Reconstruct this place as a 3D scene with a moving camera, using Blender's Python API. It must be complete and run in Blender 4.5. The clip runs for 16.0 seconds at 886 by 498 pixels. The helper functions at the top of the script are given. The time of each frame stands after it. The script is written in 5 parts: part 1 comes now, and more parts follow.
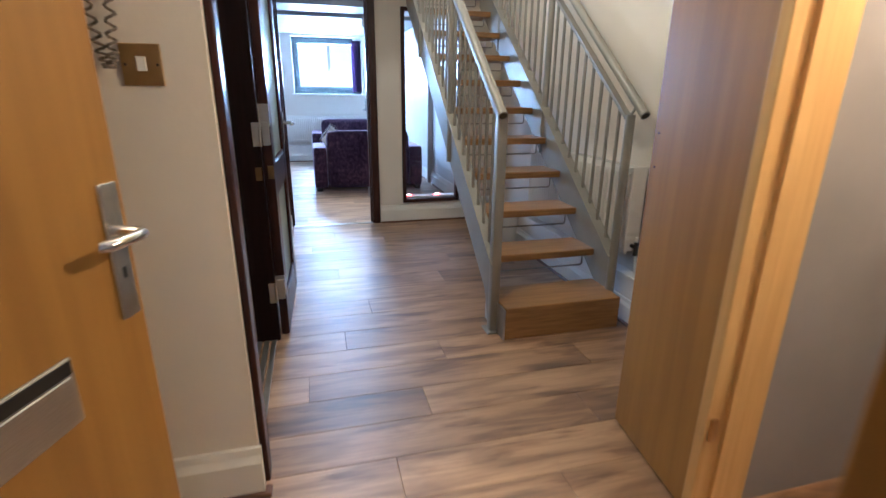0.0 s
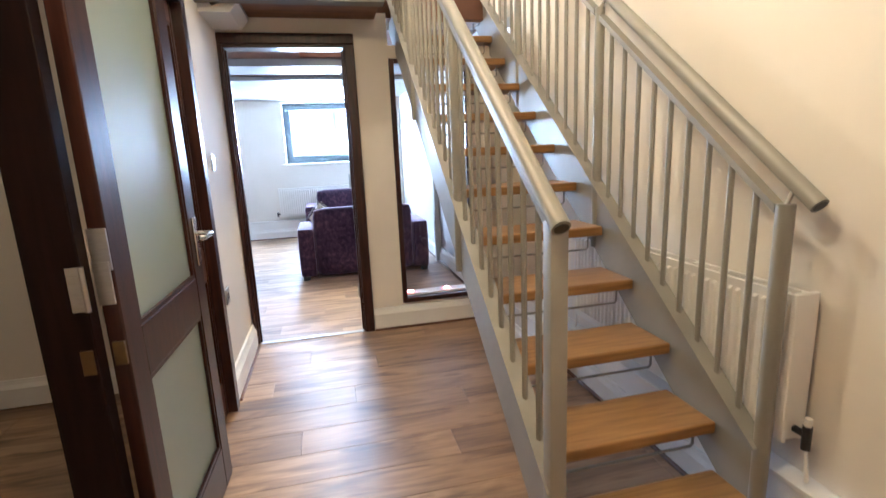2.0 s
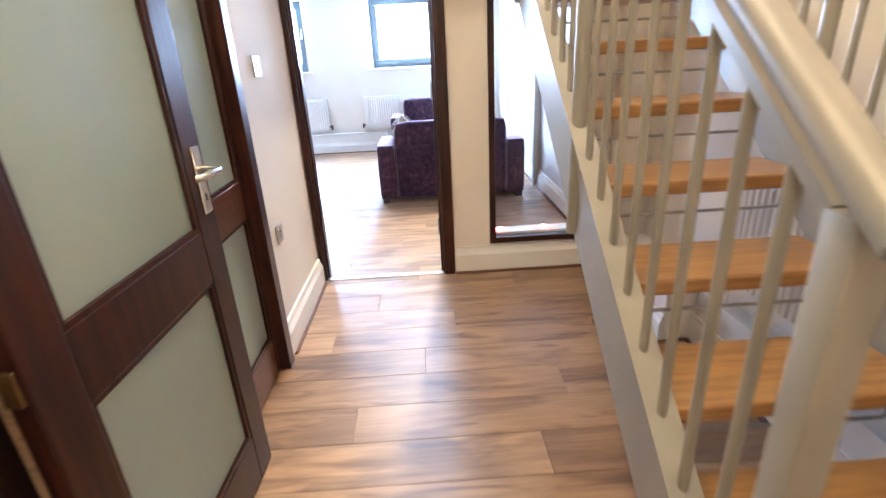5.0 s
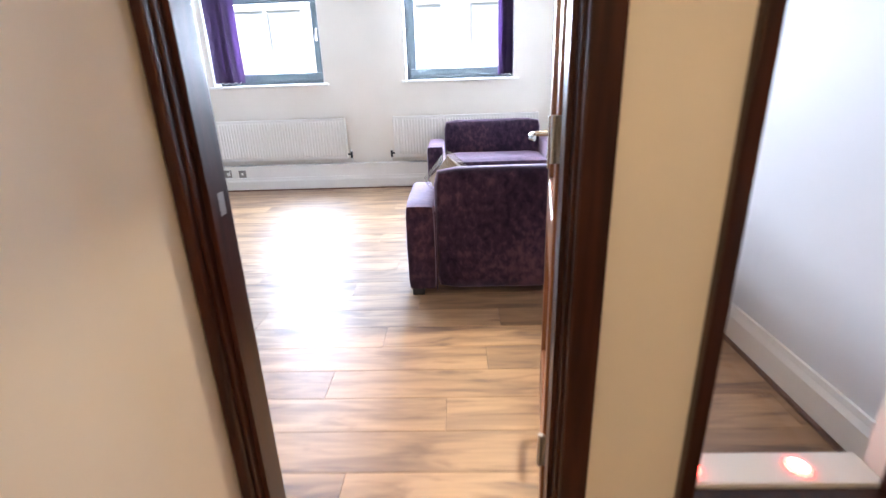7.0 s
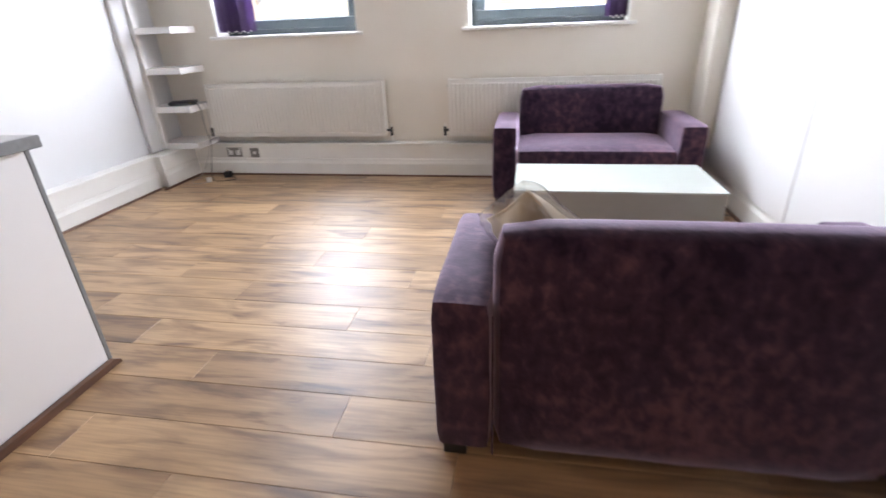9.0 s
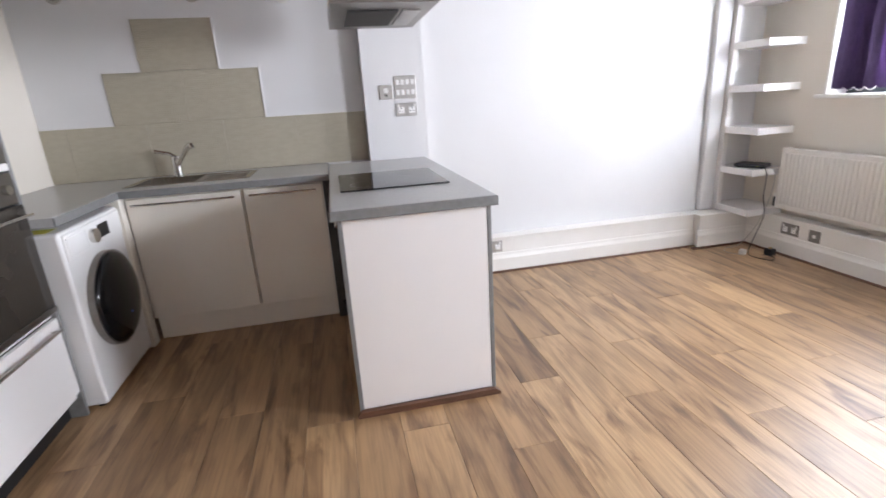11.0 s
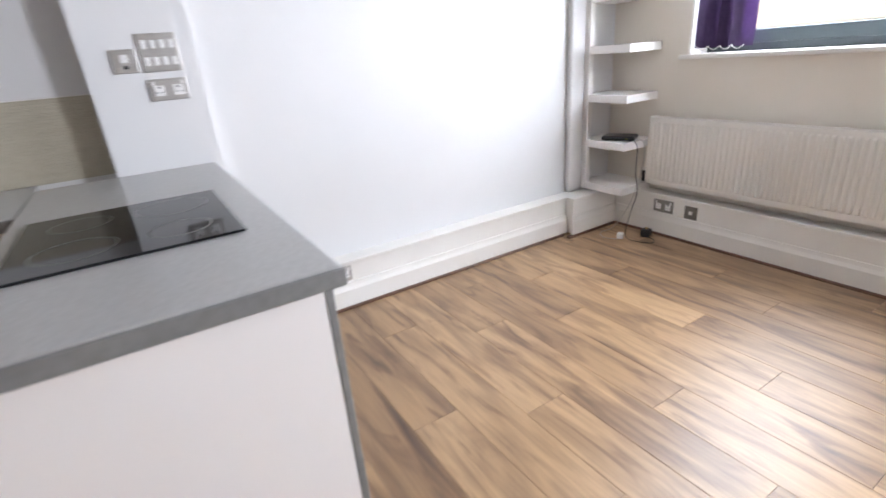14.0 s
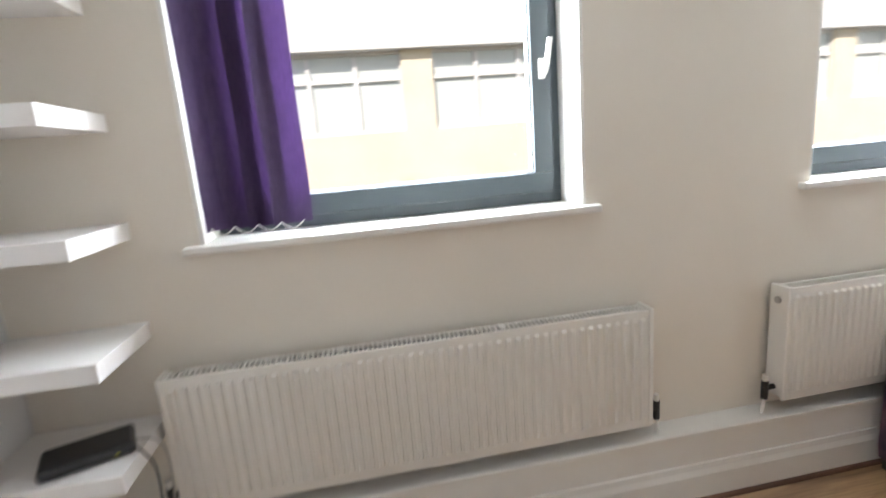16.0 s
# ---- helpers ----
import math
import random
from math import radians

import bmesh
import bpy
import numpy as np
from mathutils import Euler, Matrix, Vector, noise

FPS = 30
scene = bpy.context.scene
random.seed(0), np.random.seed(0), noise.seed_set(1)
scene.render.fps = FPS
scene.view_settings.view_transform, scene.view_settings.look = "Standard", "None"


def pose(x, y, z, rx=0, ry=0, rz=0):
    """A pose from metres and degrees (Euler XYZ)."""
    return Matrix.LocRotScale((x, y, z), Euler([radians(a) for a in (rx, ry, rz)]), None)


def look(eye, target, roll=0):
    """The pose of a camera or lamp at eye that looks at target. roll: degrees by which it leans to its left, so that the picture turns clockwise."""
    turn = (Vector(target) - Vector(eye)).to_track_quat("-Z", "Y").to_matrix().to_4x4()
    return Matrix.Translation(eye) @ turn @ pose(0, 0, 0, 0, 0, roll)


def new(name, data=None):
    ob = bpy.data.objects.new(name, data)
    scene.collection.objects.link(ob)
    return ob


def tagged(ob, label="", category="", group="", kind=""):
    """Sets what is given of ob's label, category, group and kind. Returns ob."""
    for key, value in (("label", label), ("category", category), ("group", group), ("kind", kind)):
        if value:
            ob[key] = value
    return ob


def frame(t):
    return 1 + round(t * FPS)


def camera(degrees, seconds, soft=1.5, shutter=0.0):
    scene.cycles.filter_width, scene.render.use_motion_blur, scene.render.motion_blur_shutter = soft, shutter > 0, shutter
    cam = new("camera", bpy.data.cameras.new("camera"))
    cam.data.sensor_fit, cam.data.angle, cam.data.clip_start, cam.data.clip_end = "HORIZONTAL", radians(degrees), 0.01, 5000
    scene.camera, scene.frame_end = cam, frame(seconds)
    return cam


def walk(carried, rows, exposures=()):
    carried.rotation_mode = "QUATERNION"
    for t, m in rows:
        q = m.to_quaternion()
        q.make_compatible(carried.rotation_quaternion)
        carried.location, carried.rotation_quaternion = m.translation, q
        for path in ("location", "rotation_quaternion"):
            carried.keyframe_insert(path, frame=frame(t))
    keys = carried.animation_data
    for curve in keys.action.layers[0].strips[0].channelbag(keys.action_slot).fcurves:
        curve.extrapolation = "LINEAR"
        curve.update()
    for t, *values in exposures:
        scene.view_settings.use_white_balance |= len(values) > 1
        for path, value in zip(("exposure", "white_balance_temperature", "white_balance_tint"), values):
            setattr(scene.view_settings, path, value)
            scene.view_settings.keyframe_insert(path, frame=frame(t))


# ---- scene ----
cam = camera(85.1, 16.0, shutter=0.35)
PATH = [
    (0, (0.435, 1.119, 1.202), (0.924, 2.959, 0.588), 0.6),
    (0.5, (0.489, 1.491, 1.189), (1.015, 3.327, 0.594), -0.5),
    (1, (0.561, 1.786, 1.21), (1.103, 3.616, 0.615), -1.6),
    (1.5, (0.679, 2.034, 1.221), (1.174, 3.899, 0.697), -2.4),
    (2, (0.757, 2.231, 1.295), (1.203, 4.138, 0.892), -2.5),
    (2.5, (0.785, 2.244, 1.386), (1.166, 4.174, 1.025), -2.2),
    (3, (0.876, 2.229, 1.351), (1.143, 4.153, 0.876), -2.2),
    (3.2, (0.895, 2.225, 1.317), (1.118, 4.141, 0.8), -2.3),
    (5.3, (0.870, 3.127, 1.272), (0.902, 4.98, 0.533), -2.9),
    (5.5, (0.888, 3.315, 1.272), (0.909, 5.165, 0.545), -2.8),
    (6, (0.862, 3.739, 1.255), (0.857, 5.606, 0.539), -2.8),
    (6.5, (0.789, 4.231, 1.268), (0.76, 6.107, 0.58), -2.3),
    (7, (0.722, 4.757, 1.24), (0.654, 6.633, 0.555), -2.0),
    (7.5, (0.637, 5.243, 1.213), (0.602, 7.106, 0.492), -2.3),
    (8, (0.564, 5.602, 1.217), (0.569, 7.44, 0.432), -2.1),
    (8.5, (0.6, 5.994, 1.204), (0.542, 7.819, 0.389), -1.7),
    (9, (0.663, 6.296, 1.197), (0.33, 8.079, 0.354), -2.4),
    (9.5, (0.64, 6.677, 1.209), (-0.209, 8.296, 0.399), -2.3),
    (10, (0.747, 6.957, 1.215), (-0.688, 8.115, 0.441), -2.2),
    (10.2, (0.777, 7.065, 1.231), (-0.824, 7.993, 0.471), -2.6),
    (12.3, (0.969, 6.984, 1.339), (-0.958, 7.162, 0.833), -2.5),
    (12.5, (0.935, 6.996, 1.327), (-0.979, 7.243, 0.802), -2.6),
    (13, (0.688, 7.055, 1.305), (-1.171, 7.493, 0.713), -3.4),
    (13.5, (0.364, 7.151, 1.278), (-1.396, 7.82, 0.604), -4.2),
    (14, (-0.08, 7.37, 1.29), (-1.673, 8.323, 0.545), -4.7),
    (14.5, (-0.45, 7.718, 1.292), (-1.794, 8.985, 0.523), -5.1),
    (15, (-0.819, 8.101, 1.266), (-1.71, 9.752, 0.574), -4.1),
    (15.5, (-1.19, 8.494, 1.314), (-1.521, 10.381, 0.74), -3.8),
    (16, (-1.51, 8.857, 1.4), (-1.19, 10.79, 0.999), -4.7),
]
EXPOSURES = [(0, 0.72, 4280, 10), (1, 1.12, 4650, 11), (1.5, 1.3, 4800, 10), (2.5, 1.26, 4950, 16), (3, 1.42, 5000, 17), (5.5, 1.68, 5000, 15), (6, 1.68, 5800, 18), (6.5, 1.46, 5750, 18), (7.5, 1.0, 6100, 18), (8, 0.86, 7000, 20), (8.5, 0.62, 6550, 20), (10, 0.4, 6550, 20), (12.5, 0.62, 6800, 21), (13.5, 0.58, 6650, 20), (14, 0.46, 6550, 19), (14.5, 0.3, 6500, 15), (15, 0.1, 7200, 17), (16, 0.25, 6800, 15)]
walk(cam, [(t, look(eye, target, roll)) for t, eye, target, roll in PATH], EXPOSURES)

# ---- light ----
world = bpy.data.worlds.new("sky")
scene.world = world
world.use_nodes = True
wn = world.node_tree.nodes
sky = wn.new("ShaderNodeTexSky")
sky.sky_type, sky.sun_disc = "NISHITA", False
sky.sun_elevation, sky.sun_rotation = radians(42), radians(150)
wn["Background"].inputs["Strength"].default_value = 0.15
world.node_tree.links.new(sky.outputs["Color"], wn["Background"].inputs["Color"])
sun = new("sun", bpy.data.lights.new("sun", "SUN"))
sun.data.energy, sun.data.angle, sun.data.color = 5.0, radians(3), (1.0, 0.96, 0.9)
sun.matrix_world = look((0, 0, 0), (0.4, 0.72, -0.75))


def area(name, eye, target, w, h, power, color):
    ob = new(name, bpy.data.lights.new(name, "AREA"))
    ob.data.shape, ob.data.size, ob.data.size_y, ob.data.energy, ob.data.color = "RECTANGLE", w, h, power, color
    ob.matrix_world = look(eye, target)
    return ob


def bulb(name, place, power, color, radius=0.05):
    ob = new(name, bpy.data.lights.new(name, "POINT"))
    ob.data.energy, ob.data.color, ob.data.shadow_soft_size = power, color, radius
    ob.location = place
    return ob


DAY = (0.78, 0.90, 1.0)
WARM = (1.0, 0.77, 0.44)
area("daylight_window", (-1.37, 10.70, 1.66), (-1.37, 8.0, 1.45), 1.14, 0.9, 135, DAY)
area("daylight_window", (0.77, 10.70, 1.66), (0.77, 8.0, 1.45), 1.1, 0.9, 190, DAY)
area("daylight_upper_window", (0.2, 10.3, 3.6), (0.6, 3.0, 2.2), 3.6, 1.2, 70, DAY)
bulb("lamp_light", (0.42, 4.1, 3.3), 32, WARM, 0.06)
bulb("lamp_light", (1.1, 7.3, 3.5), 185, WARM, 0.035)
bulb("lamp_light", (-1.4, 3.7, 1.95), 3.2, WARM, 0.08)
bulb("lamp_light", (1.93, 1.62, 1.95), 44, (1.0, 0.62, 0.25), 0.06)
bulb("lamp_light", (0.62, 2.75, 2.4), 20.0, (1.0, 0.70, 0.33), 0.03)

# ---- materials ----


def mat(name, color, rough=0.6, metal=0.0, color2=None, scale=6.0, stretch=(1, 1, 1), bump=0.0, bump_scale=120.0, coat=0.0, sheen=0.0, spread=(0.35, 0.65)):
    m = bpy.data.materials.new(name)
    m.use_nodes = True
    n, l = m.node_tree.nodes, m.node_tree.links
    b = n["Principled BSDF"]
    b.inputs["Base Color"].default_value = (*color, 1)
    b.inputs["Roughness"].default_value = rough
    b.inputs["Metallic"].default_value = metal
    b.inputs["Coat Weight"].default_value = coat
    b.inputs["Sheen Weight"].default_value = sheen
    tc = n.new("ShaderNodeTexCoord")
    mp = n.new("ShaderNodeMapping")
    mp.inputs["Scale"].default_value = stretch
    l.new(tc.outputs["Object"], mp.inputs["Vector"])
    if color2:
        t = n.new("ShaderNodeTexNoise")
        t.inputs["Scale"].default_value, t.inputs["Detail"].default_value = scale, 6
        l.new(mp.outputs["Vector"], t.inputs["Vector"])
        r = n.new("ShaderNodeValToRGB")
        r.color_ramp.elements[0].position, r.color_ramp.elements[1].position = spread
        r.color_ramp.elements[0].color, r.color_ramp.elements[1].color = (*color, 1), (*color2, 1)
        l.new(t.outputs["Fac"], r.inputs["Fac"])
        l.new(r.outputs["Color"], b.inputs["Base Color"])
    if bump:
        t2 = n.new("ShaderNodeTexNoise")
        t2.inputs["Scale"].default_value, t2.inputs["Detail"].default_value = bump_scale, 4
        l.new(mp.outputs["Vector"], t2.inputs["Vector"])
        bp = n.new("ShaderNodeBump")
        bp.inputs["Strength"].default_value, bp.inputs["Distance"].default_value = bump, 0.004
        l.new(t2.outputs["Fac"], bp.inputs["Height"])
        l.new(bp.outputs["Normal"], b.inputs["Normal"])
    return m


def glass(name, color=(1, 1, 1), rough=0.0, mix=0.9):
    """Thin pane: mostly clear, with a little gloss."""
    m = bpy.data.materials.new(name)
    m.use_nodes = True
    n, l = m.node_tree.nodes, m.node_tree.links
    n.remove(n["Principled BSDF"])
    out = n["Material Output"]
    tr, gl, mx, lw, fr = n.new("ShaderNodeBsdfTransparent"), n.new("ShaderNodeBsdfGlossy"), n.new("ShaderNodeMixShader"), n.new("ShaderNodeLayerWeight"), n.new("ShaderNodeMath")
    fr.operation = "POWER"
    fr.inputs[1].default_value = 5.0
    l.new(lw.outputs["Facing"], fr.inputs[0])
    fm = n.new("ShaderNodeMath")
    fm.operation = "MULTIPLY_ADD"
    fm.inputs[1].default_value, fm.inputs[2].default_value = 0.5, 0.02
    l.new(fr.outputs["Value"], fm.inputs[0])
    tr.inputs["Color"].default_value = (*color, 1)
    gl.inputs["Roughness"].default_value = rough
    l.new(fm.outputs["Value"], mx.inputs["Fac"])
    l.new(tr.outputs["BSDF"], mx.inputs[1])
    l.new(gl.outputs["BSDF"], mx.inputs[2])
    l.new(mx.outputs["Shader"], out.inputs["Surface"])
    return m


def glow(name, color, strength):
    m = bpy.data.materials.new(name)
    m.use_nodes = True
    b = m.node_tree.nodes["Principled BSDF"]
    b.inputs["Base Color"].default_value = (*color, 1)
    b.inputs["Emission Color"].default_value = (*color, 1)
    b.inputs["Emission Strength"].default_value = strength
    return m


def plank_material(name):
    """Oak laminate: tone by board, long grain, dark streaks and knots along the board."""
    m = bpy.data.materials.new(name)
    m.use_nodes = True
    n, l = m.node_tree.nodes, m.node_tree.links
    b = n["Principled BSDF"]
    tc, info = n.new("ShaderNodeTexCoord"), n.new("ShaderNodeObjectInfo")
    off = n.new("ShaderNodeVectorMath")
    off.operation = "SCALE"
    off.inputs[0].default_value = (37.0, 23.0, 11.0)
    l.new(info.outputs["Random"], off.inputs["Scale"])
    add = n.new("ShaderNodeVectorMath")
    l.new(tc.outputs["Object"], add.inputs[0])
    l.new(off.outputs["Vector"], add.inputs[1])

    def noise_of(scale, stretch, detail=5, dist=0.0):
        mp, t = n.new("ShaderNodeMapping"), n.new("ShaderNodeTexNoise")
        mp.inputs["Scale"].default_value = stretch
        t.inputs["Scale"].default_value, t.inputs["Detail"].default_value, t.inputs["Distortion"].default_value = scale, detail, dist
        l.new(add.outputs["Vector"], mp.inputs["Vector"])
        l.new(mp.outputs["Vector"], t.inputs["Vector"])
        return t.outputs["Fac"]

    def ramp(fac, stops):
        r = n.new("ShaderNodeValToRGB")
        e = r.color_ramp.elements
        while len(e) < len(stops):
            e.new(0.5)
        for k, (p, c) in enumerate(stops):
            e[k].position, e[k].color = p, (*c, 1)
        l.new(fac, r.inputs["Fac"])
        return r.outputs["Color"]

    def mixed(a, c, fac, kind="MULTIPLY"):
        x = n.new("ShaderNodeMix")
        x.data_type, x.blend_type = "RGBA", kind
        x.inputs[0].default_value = fac
        l.new(a, x.inputs[6])
        l.new(c, x.inputs[7])
        return x.outputs[2]

    tone = ramp(info.outputs["Random"], [(0.0, (0.292, 0.166, 0.074)), (0.35, (0.40, 0.241, 0.115)), (0.7, (0.485, 0.306, 0.155)), (1.0, (0.345, 0.201, 0.092))])
    broad = ramp(noise_of(1.0, (2.0, 11.0, 1), 5, 0.7), [(0.30, (0.40, 0.33, 0.28)), (0.43, (0.70, 0.65, 0.61)), (0.54, (0.98, 0.97, 0.96)), (0.7, (1.08, 1.07, 1.06))])
    grain = ramp(noise_of(1.0, (4.0, 90.0, 1), 5, 0.3), [(0.32, (0.70, 0.67, 0.64)), (0.6, (1.06, 1.06, 1.06))])
    knots = ramp(noise_of(1.0, (2.2, 11.0, 1), 8, 1.0), [(0.29, (0.27, 0.19, 0.14)), (0.37, (0.60, 0.52, 0.45)), (0.46, (1, 1, 1))])
    c = mixed(mixed(mixed(tone, broad, 0.92), grain, 0.7), knots, 0.85)
    l.new(c, b.inputs["Base Color"])
    rr = n.new("ShaderNodeMapRange")
    b.inputs["Specular IOR Level"].default_value = 1.0
    b.inputs["Anisotropic"].default_value = 0.8
    across = n.new("ShaderNodeCombineXYZ")
    across.inputs["Y"].default_value = 1.0
    l.new(across.outputs["Vector"], b.inputs["Tangent"])
    b.inputs["Coat Weight"].default_value, b.inputs["Coat Roughness"].default_value = 0.5, 0.46
    rr.inputs["To Min"].default_value, rr.inputs["To Max"].default_value = 0.47, 0.57
    l.new(noise_of(1.0, (6, 60, 1), 3), rr.inputs["Value"])
    l.new(rr.outputs["Result"], b.inputs["Roughness"])
    bp = n.new("ShaderNodeBump")
    bp.inputs["Strength"].default_value, bp.inputs["Distance"].default_value = 0.12, 0.002
    l.new(noise_of(1.0, (8.0, 160.0, 1), 4), bp.inputs["Height"])
    l.new(bp.outputs["Normal"], b.inputs["Normal"])
    return m


def velvet(name):
    """Crushed velvet: fine smeared marks whose strength changes in broad patches."""
    m = mat(name, (0.03, 0.015, 0.03), 0.8, sheen=0.85, bump=0.2, bump_scale=90)
    n, l = m.node_tree.nodes, m.node_tree.links
    b = n["Principled BSDF"]
    tc = n.new("ShaderNodeTexCoord")

    def field(scale, stretch, detail, dist):
        mp, t = n.new("ShaderNodeMapping"), n.new("ShaderNodeTexNoise")
        mp.inputs["Scale"].default_value = stretch
        t.inputs["Scale"].default_value, t.inputs["Detail"].default_value, t.inputs["Distortion"].default_value = scale, detail, dist
        l.new(tc.outputs["Object"], mp.inputs["Vector"])
        l.new(mp.outputs["Vector"], t.inputs["Vector"])
        return t.outputs["Fac"]
    mix = n.new("ShaderNodeMath")
    mix.operation = "MULTIPLY_ADD"
    b.inputs["Specular IOR Level"].default_value = 0.1
    b.inputs["Sheen Roughness"].default_value = 0.42
    b.inputs["Sheen Tint"].default_value = (0.74, 0.58, 0.74, 1)
    l.new(field(2.3, (1, 1, 1), 3, 0.4), mix.inputs[0])
    mix.inputs[1].default_value = 0.85
    l.new(field(27.0, (1.0, 1.0, 0.75), 8, 0.25), mix.inputs[2])
    r = n.new("ShaderNodeValToRGB")
    e = r.color_ramp.elements
    e[0].position, e[0].color = 0.70, (0.017, 0.008, 0.018, 1)
    e[1].position, e[1].color = 1.08, (0.125, 0.060, 0.074, 1)
    k = e.new(0.86)
    k.color = (0.042, 0.021, 0.038, 1)
    sc = n.new("ShaderNodeMath")
    sc.operation = "MULTIPLY"
    sc.inputs[1].default_value = 0.80
    l.new(mix.outputs["Value"], sc.inputs[0])
    e[0].position, k.position, e[2].position = 0.56, 0.74, 0.98
    l.new(sc.outputs["Value"], r.inputs["Fac"])
    l.new(r.outputs["Color"], b.inputs["Base Color"])
    return m


M_WALL = mat("cream_paint", (0.77, 0.71, 0.62), 0.75, color2=(0.72, 0.66, 0.57), scale=1.3, bump=0.12, bump_scale=60)
M_WHITE_WALL = mat("white_paint", (0.71, 0.70, 0.69), 0.6, color2=(0.67, 0.66, 0.65), scale=1.1, bump=0.1, bump_scale=60)
M_TRIM = mat("white_gloss_trim", (0.80, 0.78, 0.73), 0.38, color2=(0.75, 0.72, 0.67), scale=3, bump=0.04)
# grey paint darkened to hold the cupboard's shade against its strong lamp
M_SHADED_GREY = mat("shaded_grey_wall", (0.29, 0.27, 0.275), 0.8, color2=(0.25, 0.235, 0.24), scale=3, bump=0.1)
M_PLANK = plank_material("oak_laminate")
M_SUB = mat("dark_underlay", (0.05, 0.035, 0.025), 0.9, color2=(0.08, 0.05, 0.035), scale=30)
M_BEAD = mat("brown_beading", (0.16, 0.075, 0.045), 0.45, color2=(0.10, 0.05, 0.03), scale=8, stretch=(1, 1, 6))
M_DARK_WOOD = mat("mahogany_stain", (0.018, 0.0063, 0.0045), 0.32, color2=(0.048, 0.015, 0.0085), scale=5, stretch=(9, 9, 0.7), bump=0.05, coat=0.04)
M_DARK_WOOD.node_tree.nodes["Principled BSDF"].inputs["Specular IOR Level"].default_value = 0.28
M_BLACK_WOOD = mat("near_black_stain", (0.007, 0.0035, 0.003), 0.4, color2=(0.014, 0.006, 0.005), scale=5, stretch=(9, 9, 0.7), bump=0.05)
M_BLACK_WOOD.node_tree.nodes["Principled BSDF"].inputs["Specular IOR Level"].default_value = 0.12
M_OAK = mat("orange_oak_upright", (0.33, 0.125, 0.045), 0.34, color2=(0.21, 0.075, 0.028), scale=4, stretch=(14, 14, 0.8), bump=0.05, coat=0.1)
M_OAK_RAIL = mat("orange_oak_rail", (0.46, 0.21, 0.065), 0.34, color2=(0.22, 0.085, 0.028), scale=3, stretch=(0.9, 12, 14), bump=0.05, coat=0.1, spread=(0.42, 0.60))
M_BROWN_RAIL = mat("brown_stain_rail", (0.13, 0.045, 0.022), 0.32, color2=(0.085, 0.028, 0.015), scale=4, stretch=(0.9, 12, 14), bump=0.05, coat=0.1)
M_FIRE_DOOR = mat("beech_veneer", (0.35, 0.18, 0.022), 0.46, color2=(0.275, 0.136, 0.016), scale=2.2, stretch=(9, 9, 0.5), bump=0.03)
M_TREAD = mat("oak_tread", (0.345, 0.18, 0.05), 0.36, color2=(0.23, 0.115, 0.03), scale=4, stretch=(1.2, 16, 16), bump=0.05)
M_STEEL = mat("grey_painted_steel", (0.295, 0.272, 0.225), 0.42, 0.15, color2=(0.255, 0.235, 0.195), scale=5, bump=0.03)
M_CHROME = mat("brushed_chrome", (0.72, 0.70, 0.66), 0.22, 1.0, color2=(0.62, 0.60, 0.57), scale=40, stretch=(1, 20, 1))
M_BRASS = mat("polished_brass", (0.66, 0.47, 0.22), 0.3, 1.0, color2=(0.52, 0.36, 0.16), scale=10)
M_DULL_BRASS = mat("tarnished_brass", (0.26, 0.17, 0.07), 0.4, 1.0, color2=(0.17, 0.11, 0.05), scale=14)
M_STAINLESS = mat("stainless_steel", (0.31, 0.285, 0.26), 0.36, 1.0, color2=(0.265, 0.245, 0.225), scale=6, stretch=(1, 1, 40))
M_BLACK = mat("black_plastic", (0.012, 0.012, 0.013), 0.4, color2=(0.02, 0.02, 0.022), scale=20)
M_BLACK_GLASS = mat("black_glass", (0.008, 0.008, 0.009), 0.05, color2=(0.012, 0.012, 0.013), scale=3)
M_BLACK_GLASS.node_tree.nodes["Principled BSDF"].inputs["Specular IOR Level"].default_value = 0.3
M_SINK = mat("dull_sink_steel", (0.40, 0.37, 0.33), 0.28, 1.0, color2=(0.31, 0.285, 0.25), scale=8, stretch=(1, 12, 1))
M_OVEN_GLASS = mat("smoked_glass", (0.03, 0.026, 0.022), 0.08, color2=(0.04, 0.034, 0.028), scale=3)
M_VELVET = velvet("purple_velvet")
M_CUSHION = mat("beige_linen", (0.55, 0.44, 0.31), 0.85, color2=(0.43, 0.33, 0.225), scale=9, bump=0.3, bump_scale=220)
M_TABLE = mat("grey_gloss_laminate", (0.42, 0.41, 0.36), 0.3, color2=(0.36, 0.35, 0.31), scale=3)
M_TABLE_GLASS = mat("pale_glass_top", (0.56, 0.60, 0.55), 0.08, color2=(0.52, 0.56, 0.51), scale=2, coat=0.5)
M_GLOSS_WHITE = mat("white_gloss_door", (0.85, 0.825, 0.80), 0.24, color2=(0.825, 0.80, 0.775), scale=1.2)
M_CREAM_DOOR = mat("cream_cabinet_door", (0.80, 0.75, 0.66), 0.3, color2=(0.77, 0.72, 0.63), scale=1.2)
M_WORKTOP = mat("grey_worktop", (0.50, 0.495, 0.48), 0.28, color2=(0.455, 0.45, 0.435), scale=60, bump=0.03)
M_WORK_EDGE = mat("grey_edge", (0.22, 0.22, 0.215), 0.4, color2=(0.19, 0.19, 0.185), scale=40)
M_TILE = mat("stone_tile", (0.50, 0.45, 0.345), 0.42, color2=(0.465, 0.415, 0.315), scale=14, stretch=(1, 1, 3))
